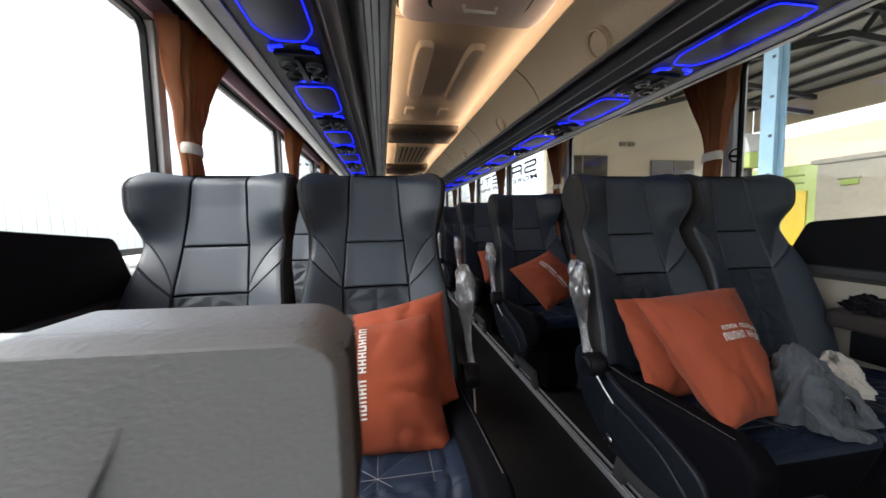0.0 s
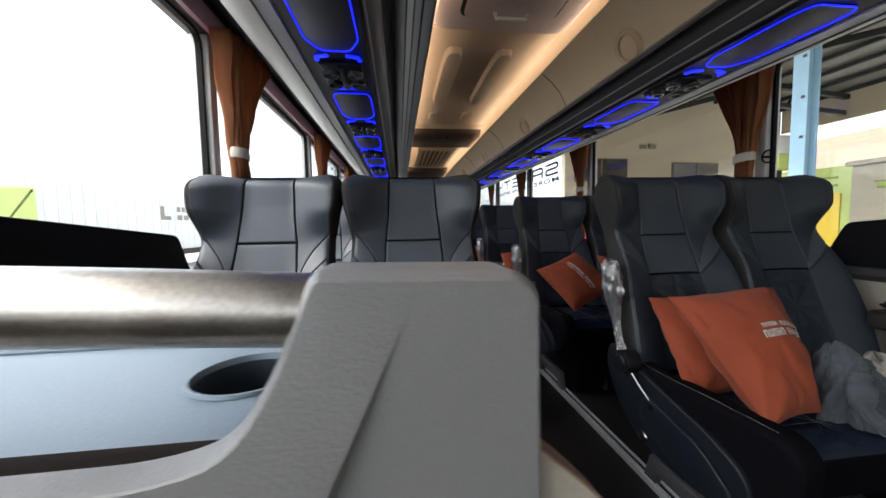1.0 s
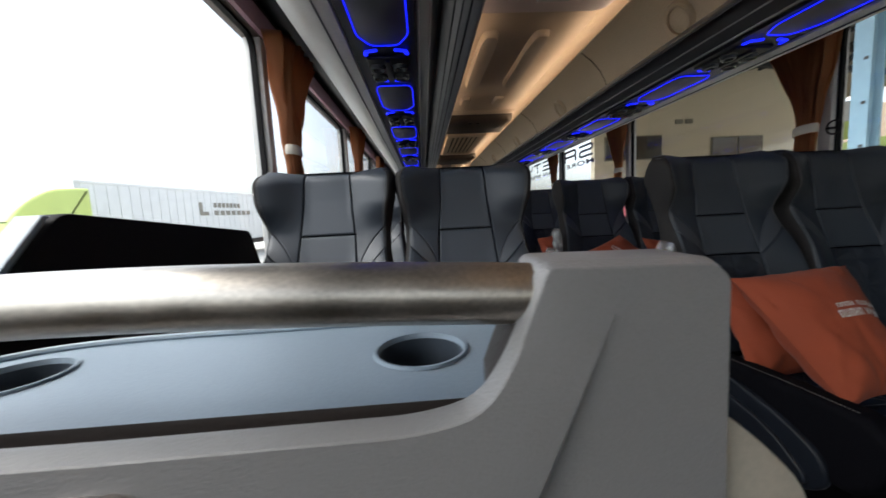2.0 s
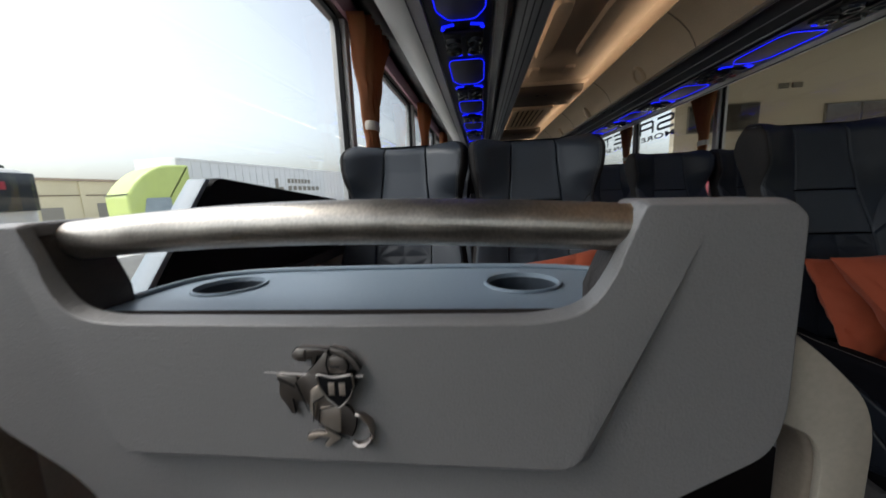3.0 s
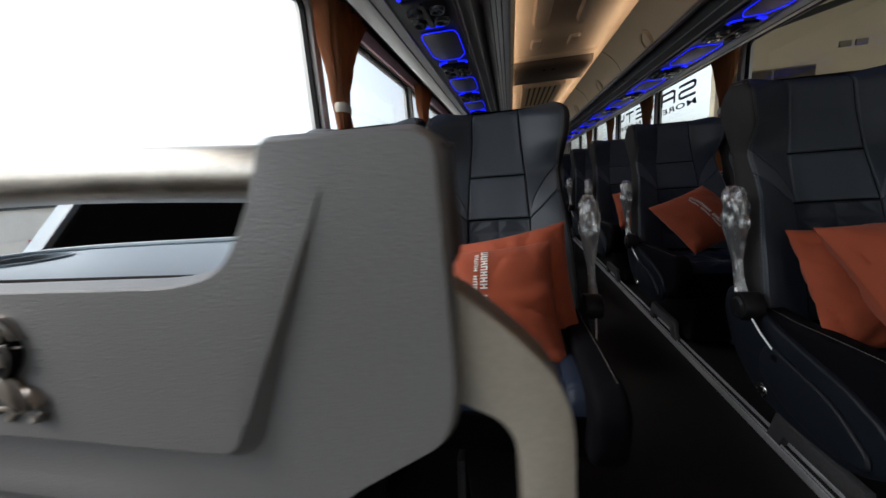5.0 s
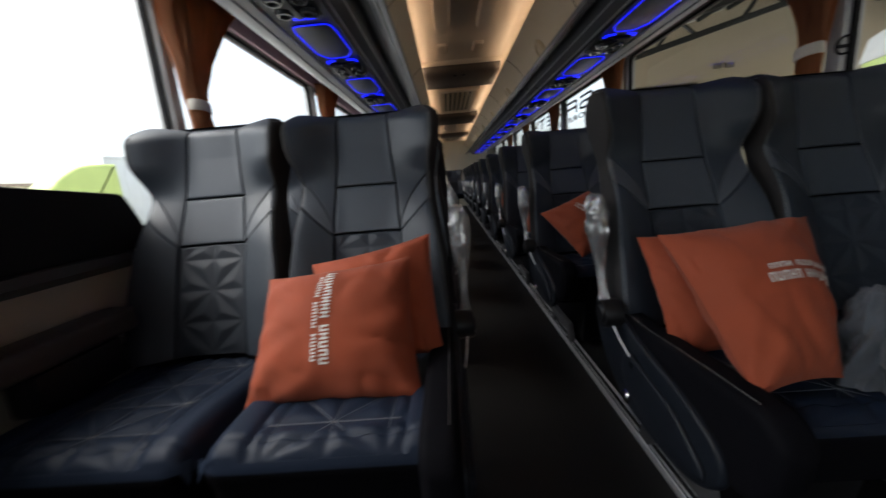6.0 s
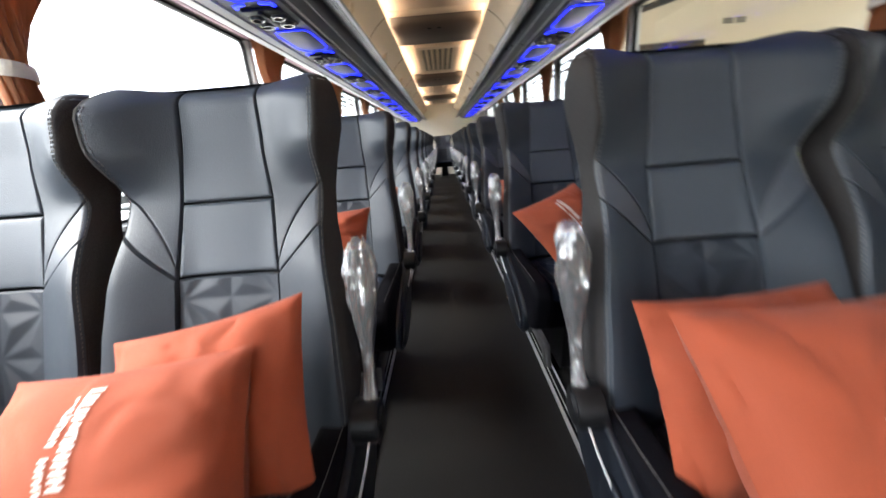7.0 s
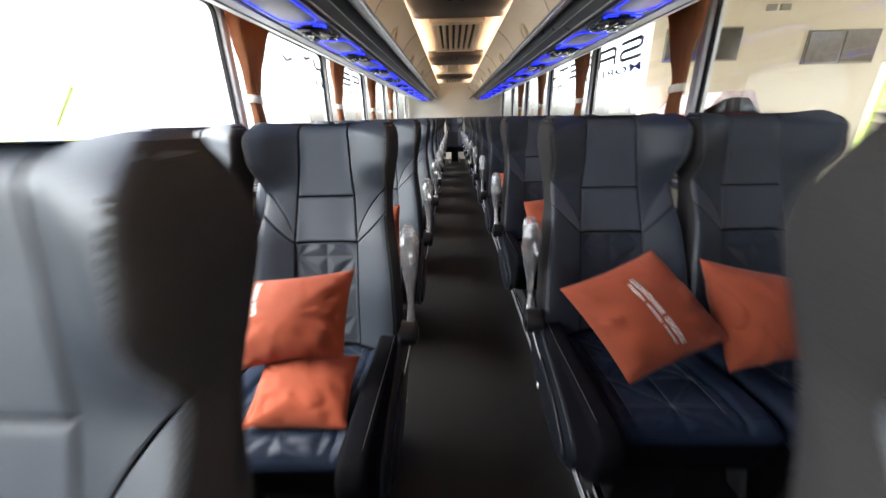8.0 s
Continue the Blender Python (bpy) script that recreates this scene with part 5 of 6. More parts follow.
def emblem():
    """Smoked chrome badge: plain shapes of a rearing figure with a shield."""
    t = thing("badge", Matrix.Translation((CX + 0.001, 0.1672, 0.735)), "smoked chrome badge shaped as a rearing figure with shield", "badge")
    k = 0.000142
    fit = lambda pts: [((x - 380) * k, (340 - y) * k) for x, y in pts]
    shapes = {
        "head": [(228, 108), (258, 72), (425, 78), (405, 108), (360, 112), (345, 155), (330, 165), (335, 120), (300, 128), (262, 140)],
        "mane": [(430, 68), (500, 85), (550, 130), (578, 185), (550, 185), (525, 140), (480, 108), (430, 95)],
        "body": [(405, 90), (345, 160), (300, 205), (250, 235), (243, 290), (290, 370), (315, 455), (400, 505), (500, 548), (525, 500), (535, 440), (500, 385), (455, 360), (420, 200), (430, 120)],
        "foreleg": [(135, 215), (240, 225), (262, 300), (290, 370), (230, 350), (205, 340), (215, 425), (200, 430), (170, 370), (140, 330), (150, 260)],
        "hind_leg": [(355, 485), (400, 508), (442, 535), (445, 560), (400, 590), (375, 612), (355, 600), (372, 575), (395, 556), (330, 550), (290, 580), (262, 575), (275, 540), (320, 528), (380, 530)],
    }
    shapes["muzzle"] = [(228, 108), (262, 74), (305, 76), (300, 140), (262, 140)]
    shapes["visor"] = [(425, 120), (462, 108), (500, 125), (518, 165), (500, 198), (425, 205), (415, 160)]
    shapes["chest"] = [(312, 290), (362, 262), (385, 315), (345, 345), (318, 455), (300, 400)]
    shapes["flank"] = [(352, 388), (440, 372), (462, 400), (452, 520), (400, 505), (345, 462)]
    for i, (nm, pts) in enumerate(shapes.items()):
        lift = 0.0024 + 0.00022 * i
        # paler chrome puts the cream reflection into chest, flank and hind leg
        part(nm, prism_bm(rounded(fit(pts), 0.0012, 2), "y", -lift, 0.004, 0.0005), PALE_CHROME if nm in ("chest", "flank", "hind_leg") else SMOKED_CHROME, t)
        loop = [(x, -0.0014, z) for x, z in rounded(fit(pts), 0.0012, 2)]
        raw("contour", *tube_data(loop, 0.0008, 5, closed=True), BLACK_PLASTIC, t, "dark contour line")
    for line in ([(318, 455), (330, 350), (400, 310), (440, 372)], [(345, 462), (358, 390), (440, 368)], [(425, 100), (412, 150), (425, 205)], [(245, 245), (300, 400)], [(430, 160), (475, 160)], [(345, 470), (450, 530), (500, 545)], [(150, 225), (240, 270)]):
        raw("engraving", *tube_data([(x, -0.0048, z) for x, z in fit(line)], 0.0006, 5), BLACK_PLASTIC, t)
    tail = fit([(530, 425), (565, 430), (600, 460), (617, 505), (610, 550), (575, 585), (535, 595), (505, 582)])
    raw("tail", *tube_data([(x, -0.0016, z) for x, z in tail], [(q, 0.0018) for q in (0.0012, 0.0034, 0.0046, 0.0050, 0.0048, 0.0042, 0.0030, 0.0012)], 8), SMOKED_CHROME, t)
    raw("tail_line", *tube_data([(x - 0.0012, -0.0036, z) for x, z in tail[1:-1]], 0.0005, 5), BLACK_PLASTIC, t)
    raw("spear", *tube_data([(x, -0.0020, z) for x, z in fit([(75, 205), (240, 212), (590, 218)])], [0.0003, 0.0009, 0.0010], 6), SMOKED_CHROME, t)
    sh = rounded(fit([(358, 197), (450, 213), (542, 195), (548, 260), (520, 320), (462, 378), (400, 320), (370, 260)]), 0.002, 3)
    part("shield", prism_bm(sh, "y", -0.0056, 0.003, 0.0006), BLACK_PLASTIC, t, "black shield")
    raw("shield_rim", *tube_data([(x, -0.0056, z) for x, z in sh], 0.0008, 6, closed=True), SMOKED_CHROME, t)
    for x in (432, 486):
        bar = fit([(x - 16, 305), (x - 16, 240), (x + 16, 240), (x + 16, 305)])
        part("mark", prism_bm(bar, "y", -0.0064, -0.0050, 0.0004), PALE_CHROME, t, "plain chrome mark")


emblem()

# raised black side panels under the first window, with slanted ends
for side in (-1, 1):
    p = thing("side_panel", Matrix(), "black raised panel with slanted ends standing on the window ledge", "panel", "front side panels")
    o = [(0.385, SILL - 0.005), (0.568, 0.922), (1.135, 0.866), (1.21, SILL - 0.005)]
    part("panel", prism_bm(rounded(o, [0.0, 0.02, 0.02, 0.0], 4), "x", *sorted((side * 1.125, side * 1.168)), 0.004), RUBBER, p, "matt black panel")
    e = [(0.370, SILL + 0.002), (0.384, SILL + 0.002), (0.556, 0.916), (0.546, 0.918)]
    part("edge_strip", prism_bm(e, "x", *sorted((side * 1.128, side * 1.166)), 0.002), TRAY_PLASTIC, p, "pale blue-grey slanted edge")


# ---- window decals ----
def stroke(points, h, verts, faces):
    """A flat mitred band of half width h along an open line, added to verts and faces."""
    p = [Vector((a, b)) for a, b in points]
    base = len(verts)
    for i, q in enumerate(p):
        before = (q - p[i - 1]).normalized() if i else (p[1] - q).normalized()
        after = (p[i + 1] - q).normalized() if i + 1 < len(p) else before
        n = Vector((-before.y - after.y, before.x + after.x)).normalized()
        n *= h / max(0.4, n.dot(Vector((-before.y, before.x))))
        verts += [tuple(q + n), tuple(q - n)]
    faces += [(base + 2 * i, base + 2 * i + 1, base + 2 * i + 3, base + 2 * i + 2) for i in range(len(p) - 1)]


# squared capitals, 1.4 wide and 1 high, as centre lines
GLYPHS = {
    "S": [[(1.38, 0.91), (0.24, 0.91), (0.09, 0.82), (0.09, 0.60), (0.24, 0.51), (1.16, 0.51), (1.31, 0.42), (1.31, 0.18), (1.16, 0.09), (0.02, 0.09)]],
    "A": [[(0.09, 0.0), (0.09, 0.80), (0.26, 0.91), (1.31, 0.91), (1.31, 0.0)], [(0.18, 0.44), (1.22, 0.44)]],
    "F": [[(0.09, 0.0), (0.09, 0.80), (0.26, 0.91), (1.38, 0.91)], [(0.18, 0.47), (1.20, 0.47)]],
    "E": [[(1.38, 0.91), (0.24, 0.91), (0.09, 0.80), (0.09, 0.20), (0.24, 0.09), (1.38, 0.09)], [(0.18, 0.50), (1.25, 0.50)]],
    "T": [[(0.02, 0.91), (1.38, 0.91)], [(0.70, 0.82), (0.70, 0.0)]],
    "Y": [[(0.09, 1.0), (0.09, 0.60), (0.24, 0.47), (1.16, 0.47), (1.31, 0.60), (1.31, 1.0)], [(0.70, 0.38), (0.70, 0.0)]],
}


def squared_word(text, size, length):
    verts, faces = [], []
    cell = length / len(text)
    for k, letter in enumerate(text):
        start = len(verts)
        for line in GLYPHS[letter]:
            stroke(line, 0.09, verts, faces)
        for i in range(start, len(verts)):
            x, y = verts[i]
            verts[i] = (k * cell + x / 1.4 * cell * 0.84, y * size, 0.0)
    me = bpy.data.meshes.new("letters")
    me.from_pydata(verts, [], faces)
    return me


def small_words(text, size, length):
    cu = bpy.data.curves.new("decal", "FONT")
    cu.body, cu.size, cu.extrude = text, 0.2, 0.0006
    cu.shear, cu.space_character = 0.12, 1.12
    cu.align_x = "LEFT"
    cu.offset = 0.004
    ob = new("decal", cu)
    bpy.context.view_layer.update()
    me = bpy.data.meshes.new_from_object(ob.evaluated_get(bpy.context.evaluated_depsgraph_get()))
    bpy.data.objects.remove(ob)
    xs = [v.co.x for v in me.vertices]
    ys = [v.co.y for v in me.vertices]
    for v in me.vertices:
        v.co.x = (v.co.x - min(xs)) / (max(xs) - min(xs)) * length
        v.co.y = (v.co.y - min(ys)) / (max(ys) - min(ys)) * size
    return me


def decal(me, y, z, side):
    """Lettering on the outside of the glass: it runs backwards when seen from the saloon."""
    me.materials.clear()
    me.materials.append(DECAL)
    t = new("window_lettering", me)
    t.matrix_basis = pose(side * (HALF + 0.032), y, z, 90, 0, 90 if side > 0 else -90)
    return tagged(t, "dark lettering stuck on the outside of the window", "lettering")


for side, y in ((1, 3.67), (-1, 6.65)):
    decal(squared_word("SAFETY", 0.136, 2.44), y, 1.408, side)
    decal(small_words("MORE THAN SPEED", 0.052, 2.4), y - 0.02 * side, 1.330, side)


# two dark flying marks on the far side window
for y, z, w in ((3.76, 1.475, 0.13), (4.13, 1.532, 0.12)):
    o = [(-w, 0.022), (-w * 0.55, 0.018), (-0.01, -0.004), (w * 0.5, 0.012), (w, 0.006), (w * 0.5, -0.008), (0.02, -0.022), (-0.03, -0.026), (-w * 0.6, 0.006)]
    tagged(part("window_mark", prism_bm([(y + a, z + b) for a, b in o], "x", -(HALF + 0.034), -(HALF + 0.0325)), DECAL, smooth=False), "dark wing-shaped sticker on the window", "sticker")


# ---- outside ----
TRAILER = mat("trailer_sheet", (0.72, 0.73, 0.73), 0.5, grain=14, bump=0.1, vary=0.12)
YARD_WALL = mat("yard_wall_paint", (0.66, 0.59, 0.40), 0.85, grain=8, bump=0.2, vary=0.2, coarse=0.4)
# pale blue base colour takes the place of sky mirrored in the glass
SKY_TINT_GLASS = mat("sky_tint_glass", (0.30, 0.37, 0.41), 0.12, grain=10, bump=0.02, vary=0.15)
GZ = -1.50
ground = tagged(raw("ground", [(-400, -400, GZ), (400, -400, GZ), (400, 400, GZ), (-400, 400, GZ)], [(0, 1, 2, 3)], CONCRETE, smooth=False), "pale concrete yard", "ground", kind="structure")

truck = thing("green_truck", pose(-13.1, 13.5, GZ, 0, 0, -25), "lime green lorry cab with a rounded roof deflector", "truck")
cab = rounded([(-1.98, 0.55), (-2.02, 2.70), (-1.62, 3.30), (-0.95, 3.80), (0.10, 3.84), (0.10, 0.55)], [0.1, 0.15, 0.6, 0.6, 0.1, 0.05], 6)
part("cab", prism_bm(cab, "x", -1.08, 1.08, 0.14, 4), LIME, truck, "lime green cab")
part("windscreen", prism_bm([(-2.04, 1.75), (-1.81, 2.72), (-1.70, 2.70), (-1.95, 1.72)], "x", -0.90, 0.90), SKY_TINT_GLASS, truck, "windscreen coloured pale for the mirrored sky")
part("visor_line", box_bm(-1.02, 1.02, -2.03, -1.80, 2.735, 2.765, 0.005), DARK_STEEL, truck)
part("side_window", prism_bm(rounded([(-1.62, 1.85), (-1.45, 2.6), (-0.68, 2.6), (-0.68, 1.85)], 0.08), "x", 1.07, 1.095), SKY_TINT_GLASS, truck)
part("bumper", box_bm(-1.08, 1.08, -2.1, -1.9, 0.35, 0.8, 0.05), DARK_STEEL, truck)
part("chassis", box_bm(-0.5, 0.5, -1.6, 3.0, 0.60, 0.9), DARK_STEEL, truck, smooth=False)
for x in (-0.95, 0.95):
    for y in (-1.1, 2.2):
        raw("wheel", *lathe_data([(0.0, -0.12), (0.30, -0.12), (0.46, -0.10), (0.48, 0), (0.46, 0.12), (0.30, 0.12), (0.26, 0.06), (0.0, 0.06)], 24, (x, y, 0.48), "x"), RUBBER, truck)

trailer = thing("box_trailer", pose(-16.06, 15.18, GZ, 0, 0, -6), "long pale grey box trailer with dark lettering bars", "trailer")
part("trailer_box", box_bm(-1.22, 1.22, 0.45, 19.0, 1.15, 4.50, 0.03), TRAILER, trailer, "pale ribbed trailer box")
for y in [0.7 + 0.55 * k for k in range(33)]:
    part("panel_rib", box_bm(1.221, 1.245, y, y + 0.06, 1.2, 4.42), TRAILER, trailer, smooth=False)
part("top_rail", box_bm(1.221, 1.26, 0.5, 18.9, 4.36, 4.48, 0.01), TRAILER, trailer)
for z, y0, y1 in ((3.42, 8.6, 11.4), (2.92, 8.6, 12.6)):
    for k in range(7):
        w = (y1 - y0) / 7
        part("sign_bar", box_bm(1.248, 1.256, y0 + k * w, y0 + k * w + w * 0.72, z, z + 0.30), ROOF_SHEET, trailer, smooth=False)
part("sign_mark", prism_bm([(7.3, 2.92), (8.1, 2.92), (8.1, 3.15), (7.6, 3.15), (7.6, 3.72), (7.3, 3.72)], "x", 1.248, 1.256), ROOF_SHEET, trailer, smooth=False)
part("chassis", box_bm(-0.8, 0.8, 1.0, 18.6, 0.75, 1.13), DARK_STEEL, trailer, smooth=False)
for y in (3.2, 15.0, 16.3):
    raw("wheel", *lathe_data([(0.0, -0.14), (0.30, -0.14), (0.50, -0.12), (0.52, 0), (0.50, 0.14), (0.30, 0.14), (0.26, 0.08), (0.0, 0.08)], 24, (1.02, y, 0.52), "x"), RUBBER, trailer)

yard_wall = tagged(part("yard_wall", box_bm(-34.2, -34, -40, 90, GZ, 3.0), YARD_WALL, smooth=False), "low pale yard wall with pilasters and a tiled coping", "wall", kind="structure")
part("coping", prism_bm([(-34.35, 3.0), (-33.8, 3.0), (-34.1, 3.22)], "y", -40, 90), TILE_ROOF, yard_wall, smooth=False)
part("band", box_bm(-33.998, -33.96, -40, 90, 1.78, 1.88), TILE_ROOF, yard_wall, smooth=False)
for k in range(17):
    y = 6.0 + 4.1 * k
    part("pilaster", box_bm(-33.998, -33.90, y, y + 0.35, GZ, 2.98), YARD_WALL, yard_wall, smooth=False)
    part("recess", box_bm(-33.998, -33.985, y + 1.2, y + 2.3 + 0.4 * (k % 3), GZ, 0.9 + 0.25 * (k % 2)), ROOF_SHEET, yard_wall, smooth=False)
blocks = random.Random(4)
for k in range(10):
    y = 6.5 + k * 1.15
    b = tagged(part("concrete_block", box_bm(-0.45, 0.45, -0.5, 0.5, 0, 0.55 + 0.2 * (k % 3), 0.04), CONCRETE, place=pose(-11.0 - 0.3 * (k % 2), y, GZ, 0, 0, blocks.uniform(-8, 8))), "pale concrete block in the yard", "block", "concrete blocks")

coach = thing("parked_coach", pose(-5.45, -6.48, GZ), "parked coach with dark windows and red and blue checked livery", "bus")
part("body", box_bm(-1.22, 1.22, 0, 9, 0.35, 2.70, 0.10, 3), WHITE_PAINT, coach)
part("window_band", box_bm(1.205, 1.245, 0.2, 8.97, 2.36, 2.66, 0.015), DARK_GLASS, coach)
part("roof_edge", box_bm(-1.1, 1.1, 0.1, 8.9, 2.69, 2.73, 0.02), DARK_STEEL, coach)
for i in range(8):
    for j in range(4):
        part("livery_field", box_bm(1.205, 1.235, 8.62 - 0.30 * i, 8.90 - 0.30 * i, 1.45 + 0.17 * j, 1.61 + 0.17 * j), (WHITE_PAINT, BLUE_PAINT)[(i + j) % 2] if i else RED_PAINT, coach, smooth=False)
for y, z, m in ((8.72, 2.56, RED_PAINT), (8.60, 2.45, STEEL_BLUE), (8.50, 2.52, LIME)):
    part("sign_mark", box_bm(1.245, 1.255, y - 0.05, y + 0.05, z - 0.03, z + 0.03, 0.01), m, coach)
for z in (2.55, 2.45):
    part("sign_bar", box_bm(1.245, 1.255, 8.05, 8.38, z - 0.03, z + 0.02), WHITE_PAINT, coach, smooth=False)
for y in (1.6, 7.2):
    raw("wheel", *lathe_data([(0.0, -0.14), (0.30, -0.14), (0.46, -0.12), (0.48, 0), (0.46, 0.14), (0.0, 0.14)], 24, (1.05, y, 0.48), "x"), RUBBER, coach)

# workshop hall on the other side: an end wall across the yard, an open far side
WINDOW_FRAME = mat("taupe_frame", (0.22, 0.20, 0.155), 0.5, grain=20, bump=0.05, vary=0.1)
WORKSHOP_GLASS = mat("workshop_glass", (0.075, 0.070, 0.060), 0.12, grain=10, bump=0.02, vary=0.5, coarse=1.5)
hall = thing("workshop_hall", Matrix(), "cream workshop hall with dark windows and steel roof", "building")
part("wall", prism_bm([(6.35, GZ), (16.4, GZ), (16.4, 5.60), (11.0, 6.15), (6.35, 4.78)], "y", 14.0, 14.3), CREAM_WALL, hall, "cream end wall", smooth=False)
for xa, xb, z0, z1 in ((6.75, 9.10, 2.55, 3.50), (11.15, 13.35, 2.38, 3.33)):
    wd = part("window", box_bm(xa, xb, 13.95, 13.998, z0, z1, 0.006), WINDOW_FRAME, hall, "taupe window frame")
    w = (xb - xa) / 2
    for i in range(2):
        part("pane", box_bm(xa + i * w + 0.05, xa + (i + 1) * w - 0.04, 13.93, 13.948, z0 + 0.05, z1 - 0.05), WORKSHOP_GLASS, wd, smooth=False)
for x in (9.80, 10.22):
    part("wall_vent", box_bm(x - 0.15, x + 0.15, 13.95, 13.998, 3.90, 4.07), WINDOW_FRAME, hall, smooth=False)
# near eave is out of view, set low to block sky light
RIDGE = [(2.4, 3.75), (11.0, 6.20), (16.6, 5.62)]


def roof_z(x):
    return float(np.interp(x, [p[0] for p in RIDGE], [p[1] for p in RIDGE]))


part("roof", prism_bm(RIDGE + [(x, z + 0.07) for x, z in RIDGE[::-1]], "y", -8.6, 14.6), ROOF_SHEET, hall, smooth=False)
for y in (-6.0, -1.6, 2.8, 7.2, 11.6):
    part("rafter", prism_bm([(x, z - 0.32) for x, z in RIDGE] + [(x, z - 0.16) for x, z in RIDGE[::-1]], "y", y, y + 0.16), DARK_STEEL, hall, smooth=False)
    part("tie_beam", prism_bm([(4.2, 3.45), (10.9, 5.15), (16.3, 4.72), (16.3, 4.88), (10.9, 5.31), (4.2, 3.61)], "y", y + 0.01, y + 0.15), DARK_STEEL, hall, smooth=False)
    for k in range(9):
        xa, xb = 5.0 + 1.25 * k, 5.0 + 1.25 * k + (0.62 if k % 2 else -0.62)
        lo = float(np.interp(xa, [4.2, 10.9, 16.3], [3.50, 5.2, 4.78]))
        part("brace", prism_bm([(xa - 0.05, lo), (xa + 0.05, lo), (xb + 0.05, roof_z(xb) - 0.2), (xb - 0.05, roof_z(xb) - 0.2)], "y", y + 0.03, y + 0.13), DARK_STEEL, hall, smooth=False)
for k in range(14):
    x = 2.9 + 1.02 * k
    z = roof_z(x)
    part("purlin", box_bm(x - 0.05, x + 0.05, -7.99, 13.99, z - 0.15, z - 0.03), DARK_STEEL, hall, smooth=False)
for x, y in ((4.20, 3.66), (16.3, 7.3), (16.3, -1.5)):
    prof = [(0.62 * p, 0.62 * q) for p, q in [(-0.13, -0.13), (0.13, -0.13), (0.13, -0.10), (0.02, -0.10), (0.02, 0.10), (0.13, 0.10), (0.13, 0.13), (-0.13, 0.13), (-0.13, 0.10), (-0.02, 0.10), (-0.02, -0.10), (-0.13, -0.10)]]
    c = part("column", prism_bm([(x + q, y + p) for p, q in prof], "z", GZ, roof_z(x) - 0.33), STEEL_BLUE, hall, "pale blue steel column", smooth=False)
    for z in (0.9, 1.35, 1.8, 2.25, 2.7, 3.2):
        part("cleat", box_bm(x - 0.09, x - 0.03, y - 0.055, y - 0.02, z, z + 0.03), DARK_STEEL, c, smooth=False)
part("far_wall", box_bm(16.42, 16.6, 3.01, 13.99, 4.60, 5.58), CREAM_WALL, hall, "cream lintel over the open side", smooth=False)
# unseen stretch, added to keep light off the coach's right side
part("far_wall", box_bm(16.42, 16.6, -8.0, 3.0, GZ, 5.58), CREAM_WALL, hall, smooth=False)
# unseen front end wall, added for the same light blocking
part("wall", prism_bm([(2.6, GZ), (16.4, GZ), (16.4, 5.60), (11.0, 6.15), (2.6, 3.75)], "y", -8.3, -8.0), CREAM_WALL, hall, smooth=False)
yard_house = thing("white_shed", Matrix(), "low cream building with a tiled roof across the yard", "building")
part("wall", box_bm(27, 36, -16, 40, GZ, 3.9), PALE_RENDER, yard_house, smooth=False)
part("roof", prism_bm([(25.8, 3.9), (37.0, 3.9), (31.5, 6.85)], "y", -16.4, 40.4), TILE_ROOF, yard_house, smooth=False)

booth = thing("lime_booth", pose(5.60, 4.13, GZ), "lime green booth with yellow doors", "booth")
part("frame", box_bm(0.0, 0.9, 0.0, 1.05, 0.0, 3.10, 0.02), LIME, booth)
for y0, y1 in ((0.10, 0.48), (0.54, 0.97)):
    part("door", box_bm(-0.03, -0.002, y0, y1, 0.15, 2.72, 0.01), YELLOW, booth, "yellow door")
    for k in range(2):
        part("louvre", box_bm(-0.02, -0.002, y0 + 0.05, y1 - 0.05, 2.82 + 0.11 * k, 2.85 + 0.11 * k, 0.004), DARK_LIME, booth)
cabinet = thing("switch_cabinet", pose(5.0, 2.52, GZ), "cream metal cabinet with small vents", "cabinet")
part("body", box_bm(0.0, 0.55, 0.0, 1.22, 0.0, 3.00, 0.02), PALE_RENDER, cabinet)
part("top_edge", box_bm(-0.04, 0.58, -0.03, 1.26, 3.005, 3.06, 0.01), PALE_RENDER, cabinet)
for y in (0.35, 0.80):
    part("vent", box_bm(-0.015, -0.002, y, y + 0.17, 2.72, 2.79, 0.003), DARK_LIME, cabinet)
    part("vent_hood", box_bm(-0.03, -0.002, y - 0.02, y + 0.19, 2.795, 2.815, 0.003), PALE_RENDER, cabinet)
machine = thing("covered_machine", pose(5.0, 4.62, GZ), "lime machine head under a pale pointed cover on a post", "machine")
part("post", box_bm(-0.05, 0.05, -0.05, 0.05, 0.0, 3.10, 0.01), DARK_STEEL, machine)
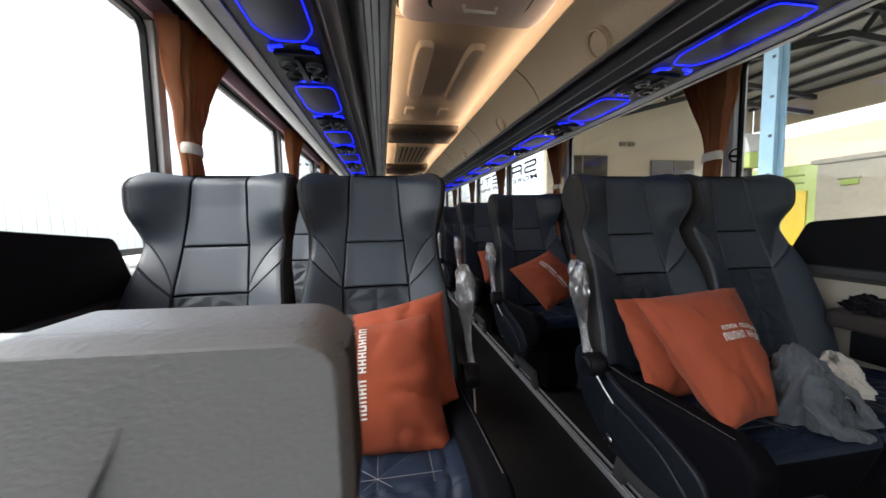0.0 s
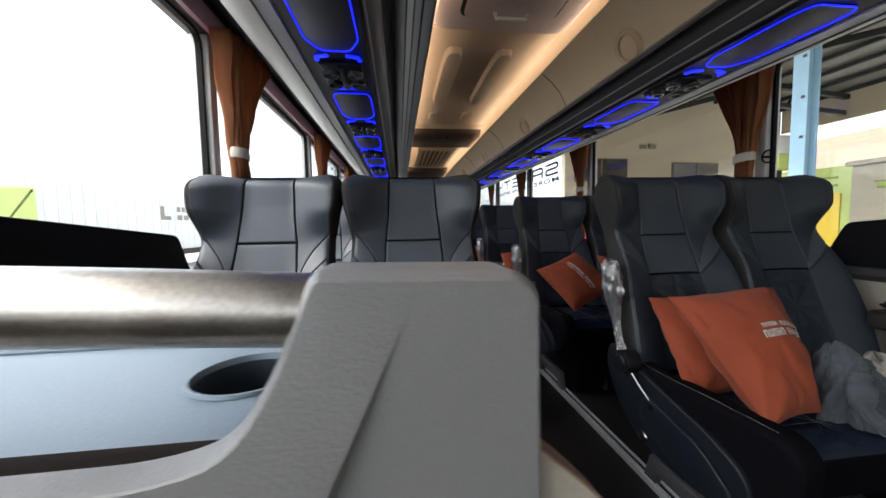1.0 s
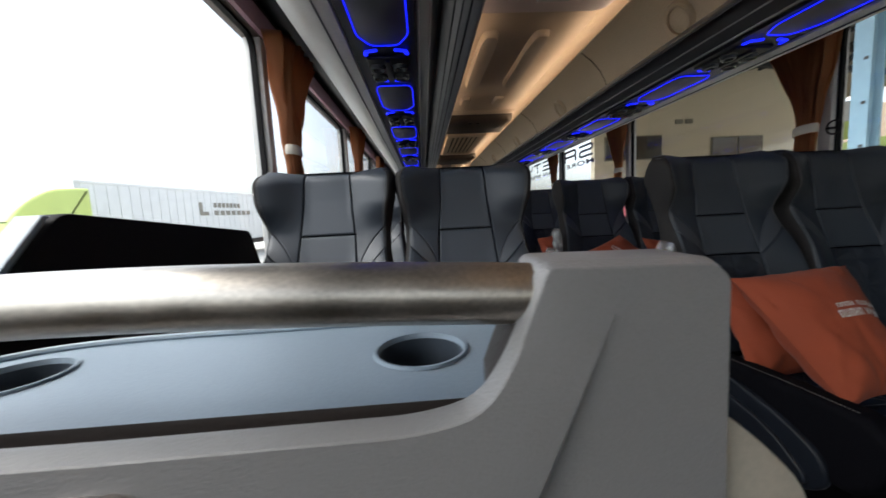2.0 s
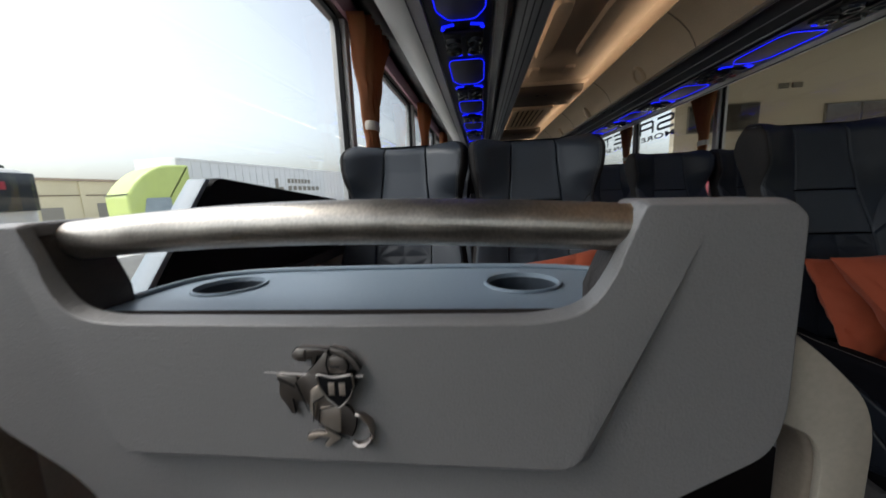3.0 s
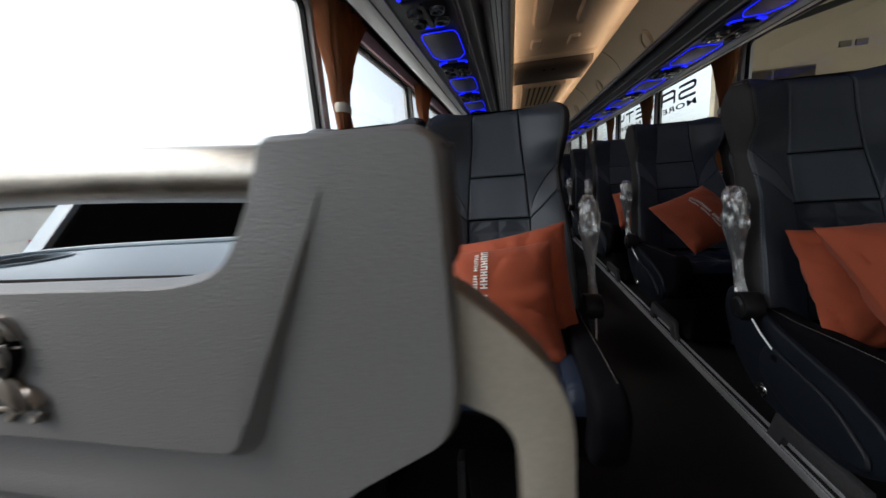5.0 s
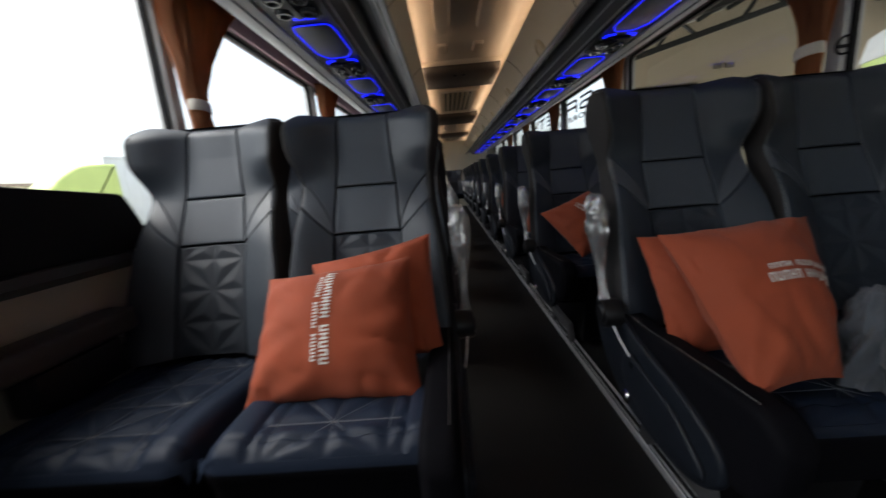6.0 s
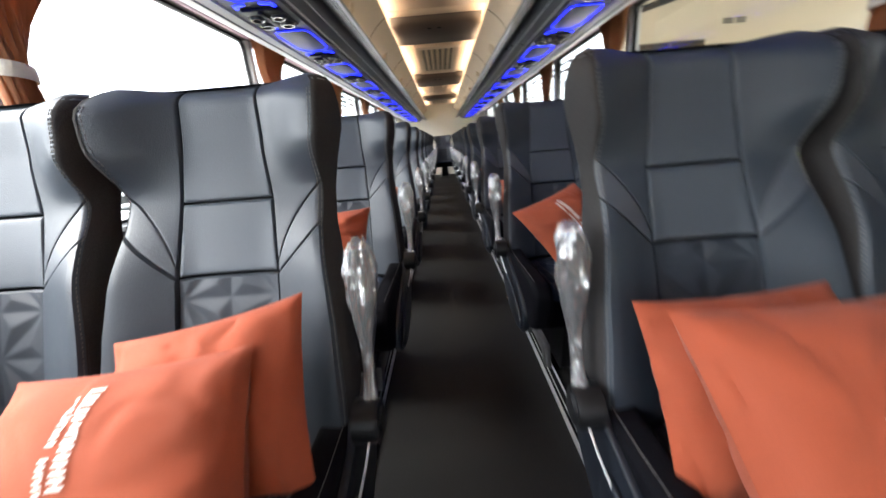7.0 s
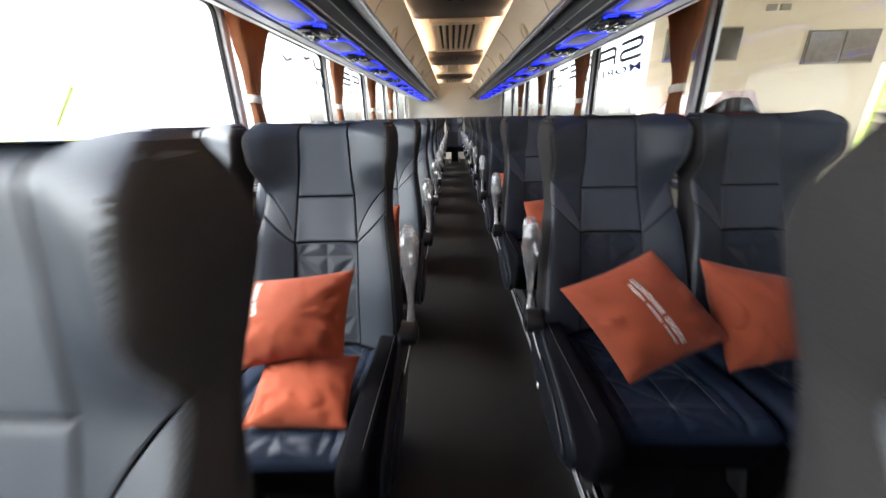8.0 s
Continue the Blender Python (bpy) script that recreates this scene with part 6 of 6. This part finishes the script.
part("head", box_bm(-0.15, 0.15, -0.16, 0.16, 3.08, 3.36, 0.02), LIME, machine)
part("cover", prism_bm([(-0.18, 3.30), (0.18, 3.26), (0.10, 3.52), (-0.06, 3.58), (-0.12, 3.50)], "x", -0.17, 0.17, 0.015), WHITE_PAINT, machine, "pale pointed sheet")

COVER = mat("cover_sheet", (0.46, 0.36, 0.36), 0.45, grain=30, bump=0.5, vary=0.4, coarse=4)
van = thing("covered_van", pose(7.15, 11.0, GZ), "dark red van half hidden under a plastic cover", "van")
vp = rounded([(-0.78, 0.3), (-0.74, 1.6), (-0.56, 2.55), (-0.22, 2.96), (0.46, 2.96), (0.72, 2.45), (0.84, 0.3)], [0.1, 0.2, 0.15, 0.2, 0.2, 0.2, 0.1], 5)
part("body", prism_bm(vp, "y", 0.0, 2.6, 0.10, 3), RED_PAINT, van)
part("windscreen", prism_bm([(-0.50, 2.42), (-0.18, 2.80), (0.10, 2.80), (-0.16, 2.42)], "y", -0.02, 0.01), DARK_GLASS, van, smooth=False)
hood = rounded([(-0.84, 2.50), (-0.60, 2.62), (-0.26, 3.02), (0.48, 3.02), (0.80, 2.45), (0.62, 2.46), (0.38, 2.82), (0.02, 2.84), (-0.24, 2.80), (-0.52, 2.46)], 0.05, 3)
part("cover", prism_bm(hood, "y", -0.04, 2.3, 0.03, 2), COVER, van, "wrinkled pale rosy plastic cover")
for x in (-0.7, 0.7):
    for y in (0.5, 2.0):
        raw("wheel", *lathe_data([(0.0, -0.10), (0.28, -0.09), (0.32, 0), (0.28, 0.10), (0.0, 0.10)], 20, (x, y, 0.32), "x"), RUBBER, van)

# open frame stands in for a large lime shape of unknown kind
ladder = thing("lime_step_frame", pose(5.20, 5.90, GZ), "lime green frame of uprights and bars standing by the hall", "ladder")
for x in (0.0, 0.5):
    part("stile", box_bm(x, x + 0.06, -0.05, 0.05, 0.0, 3.06, 0.01), LIME, ladder)
for k in range(9):
    part("rung", box_bm(0.062, 0.498, -0.05, 0.05, 0.3 + 0.32 * k, 0.34 + 0.32 * k), LIME, ladder, smooth=False)
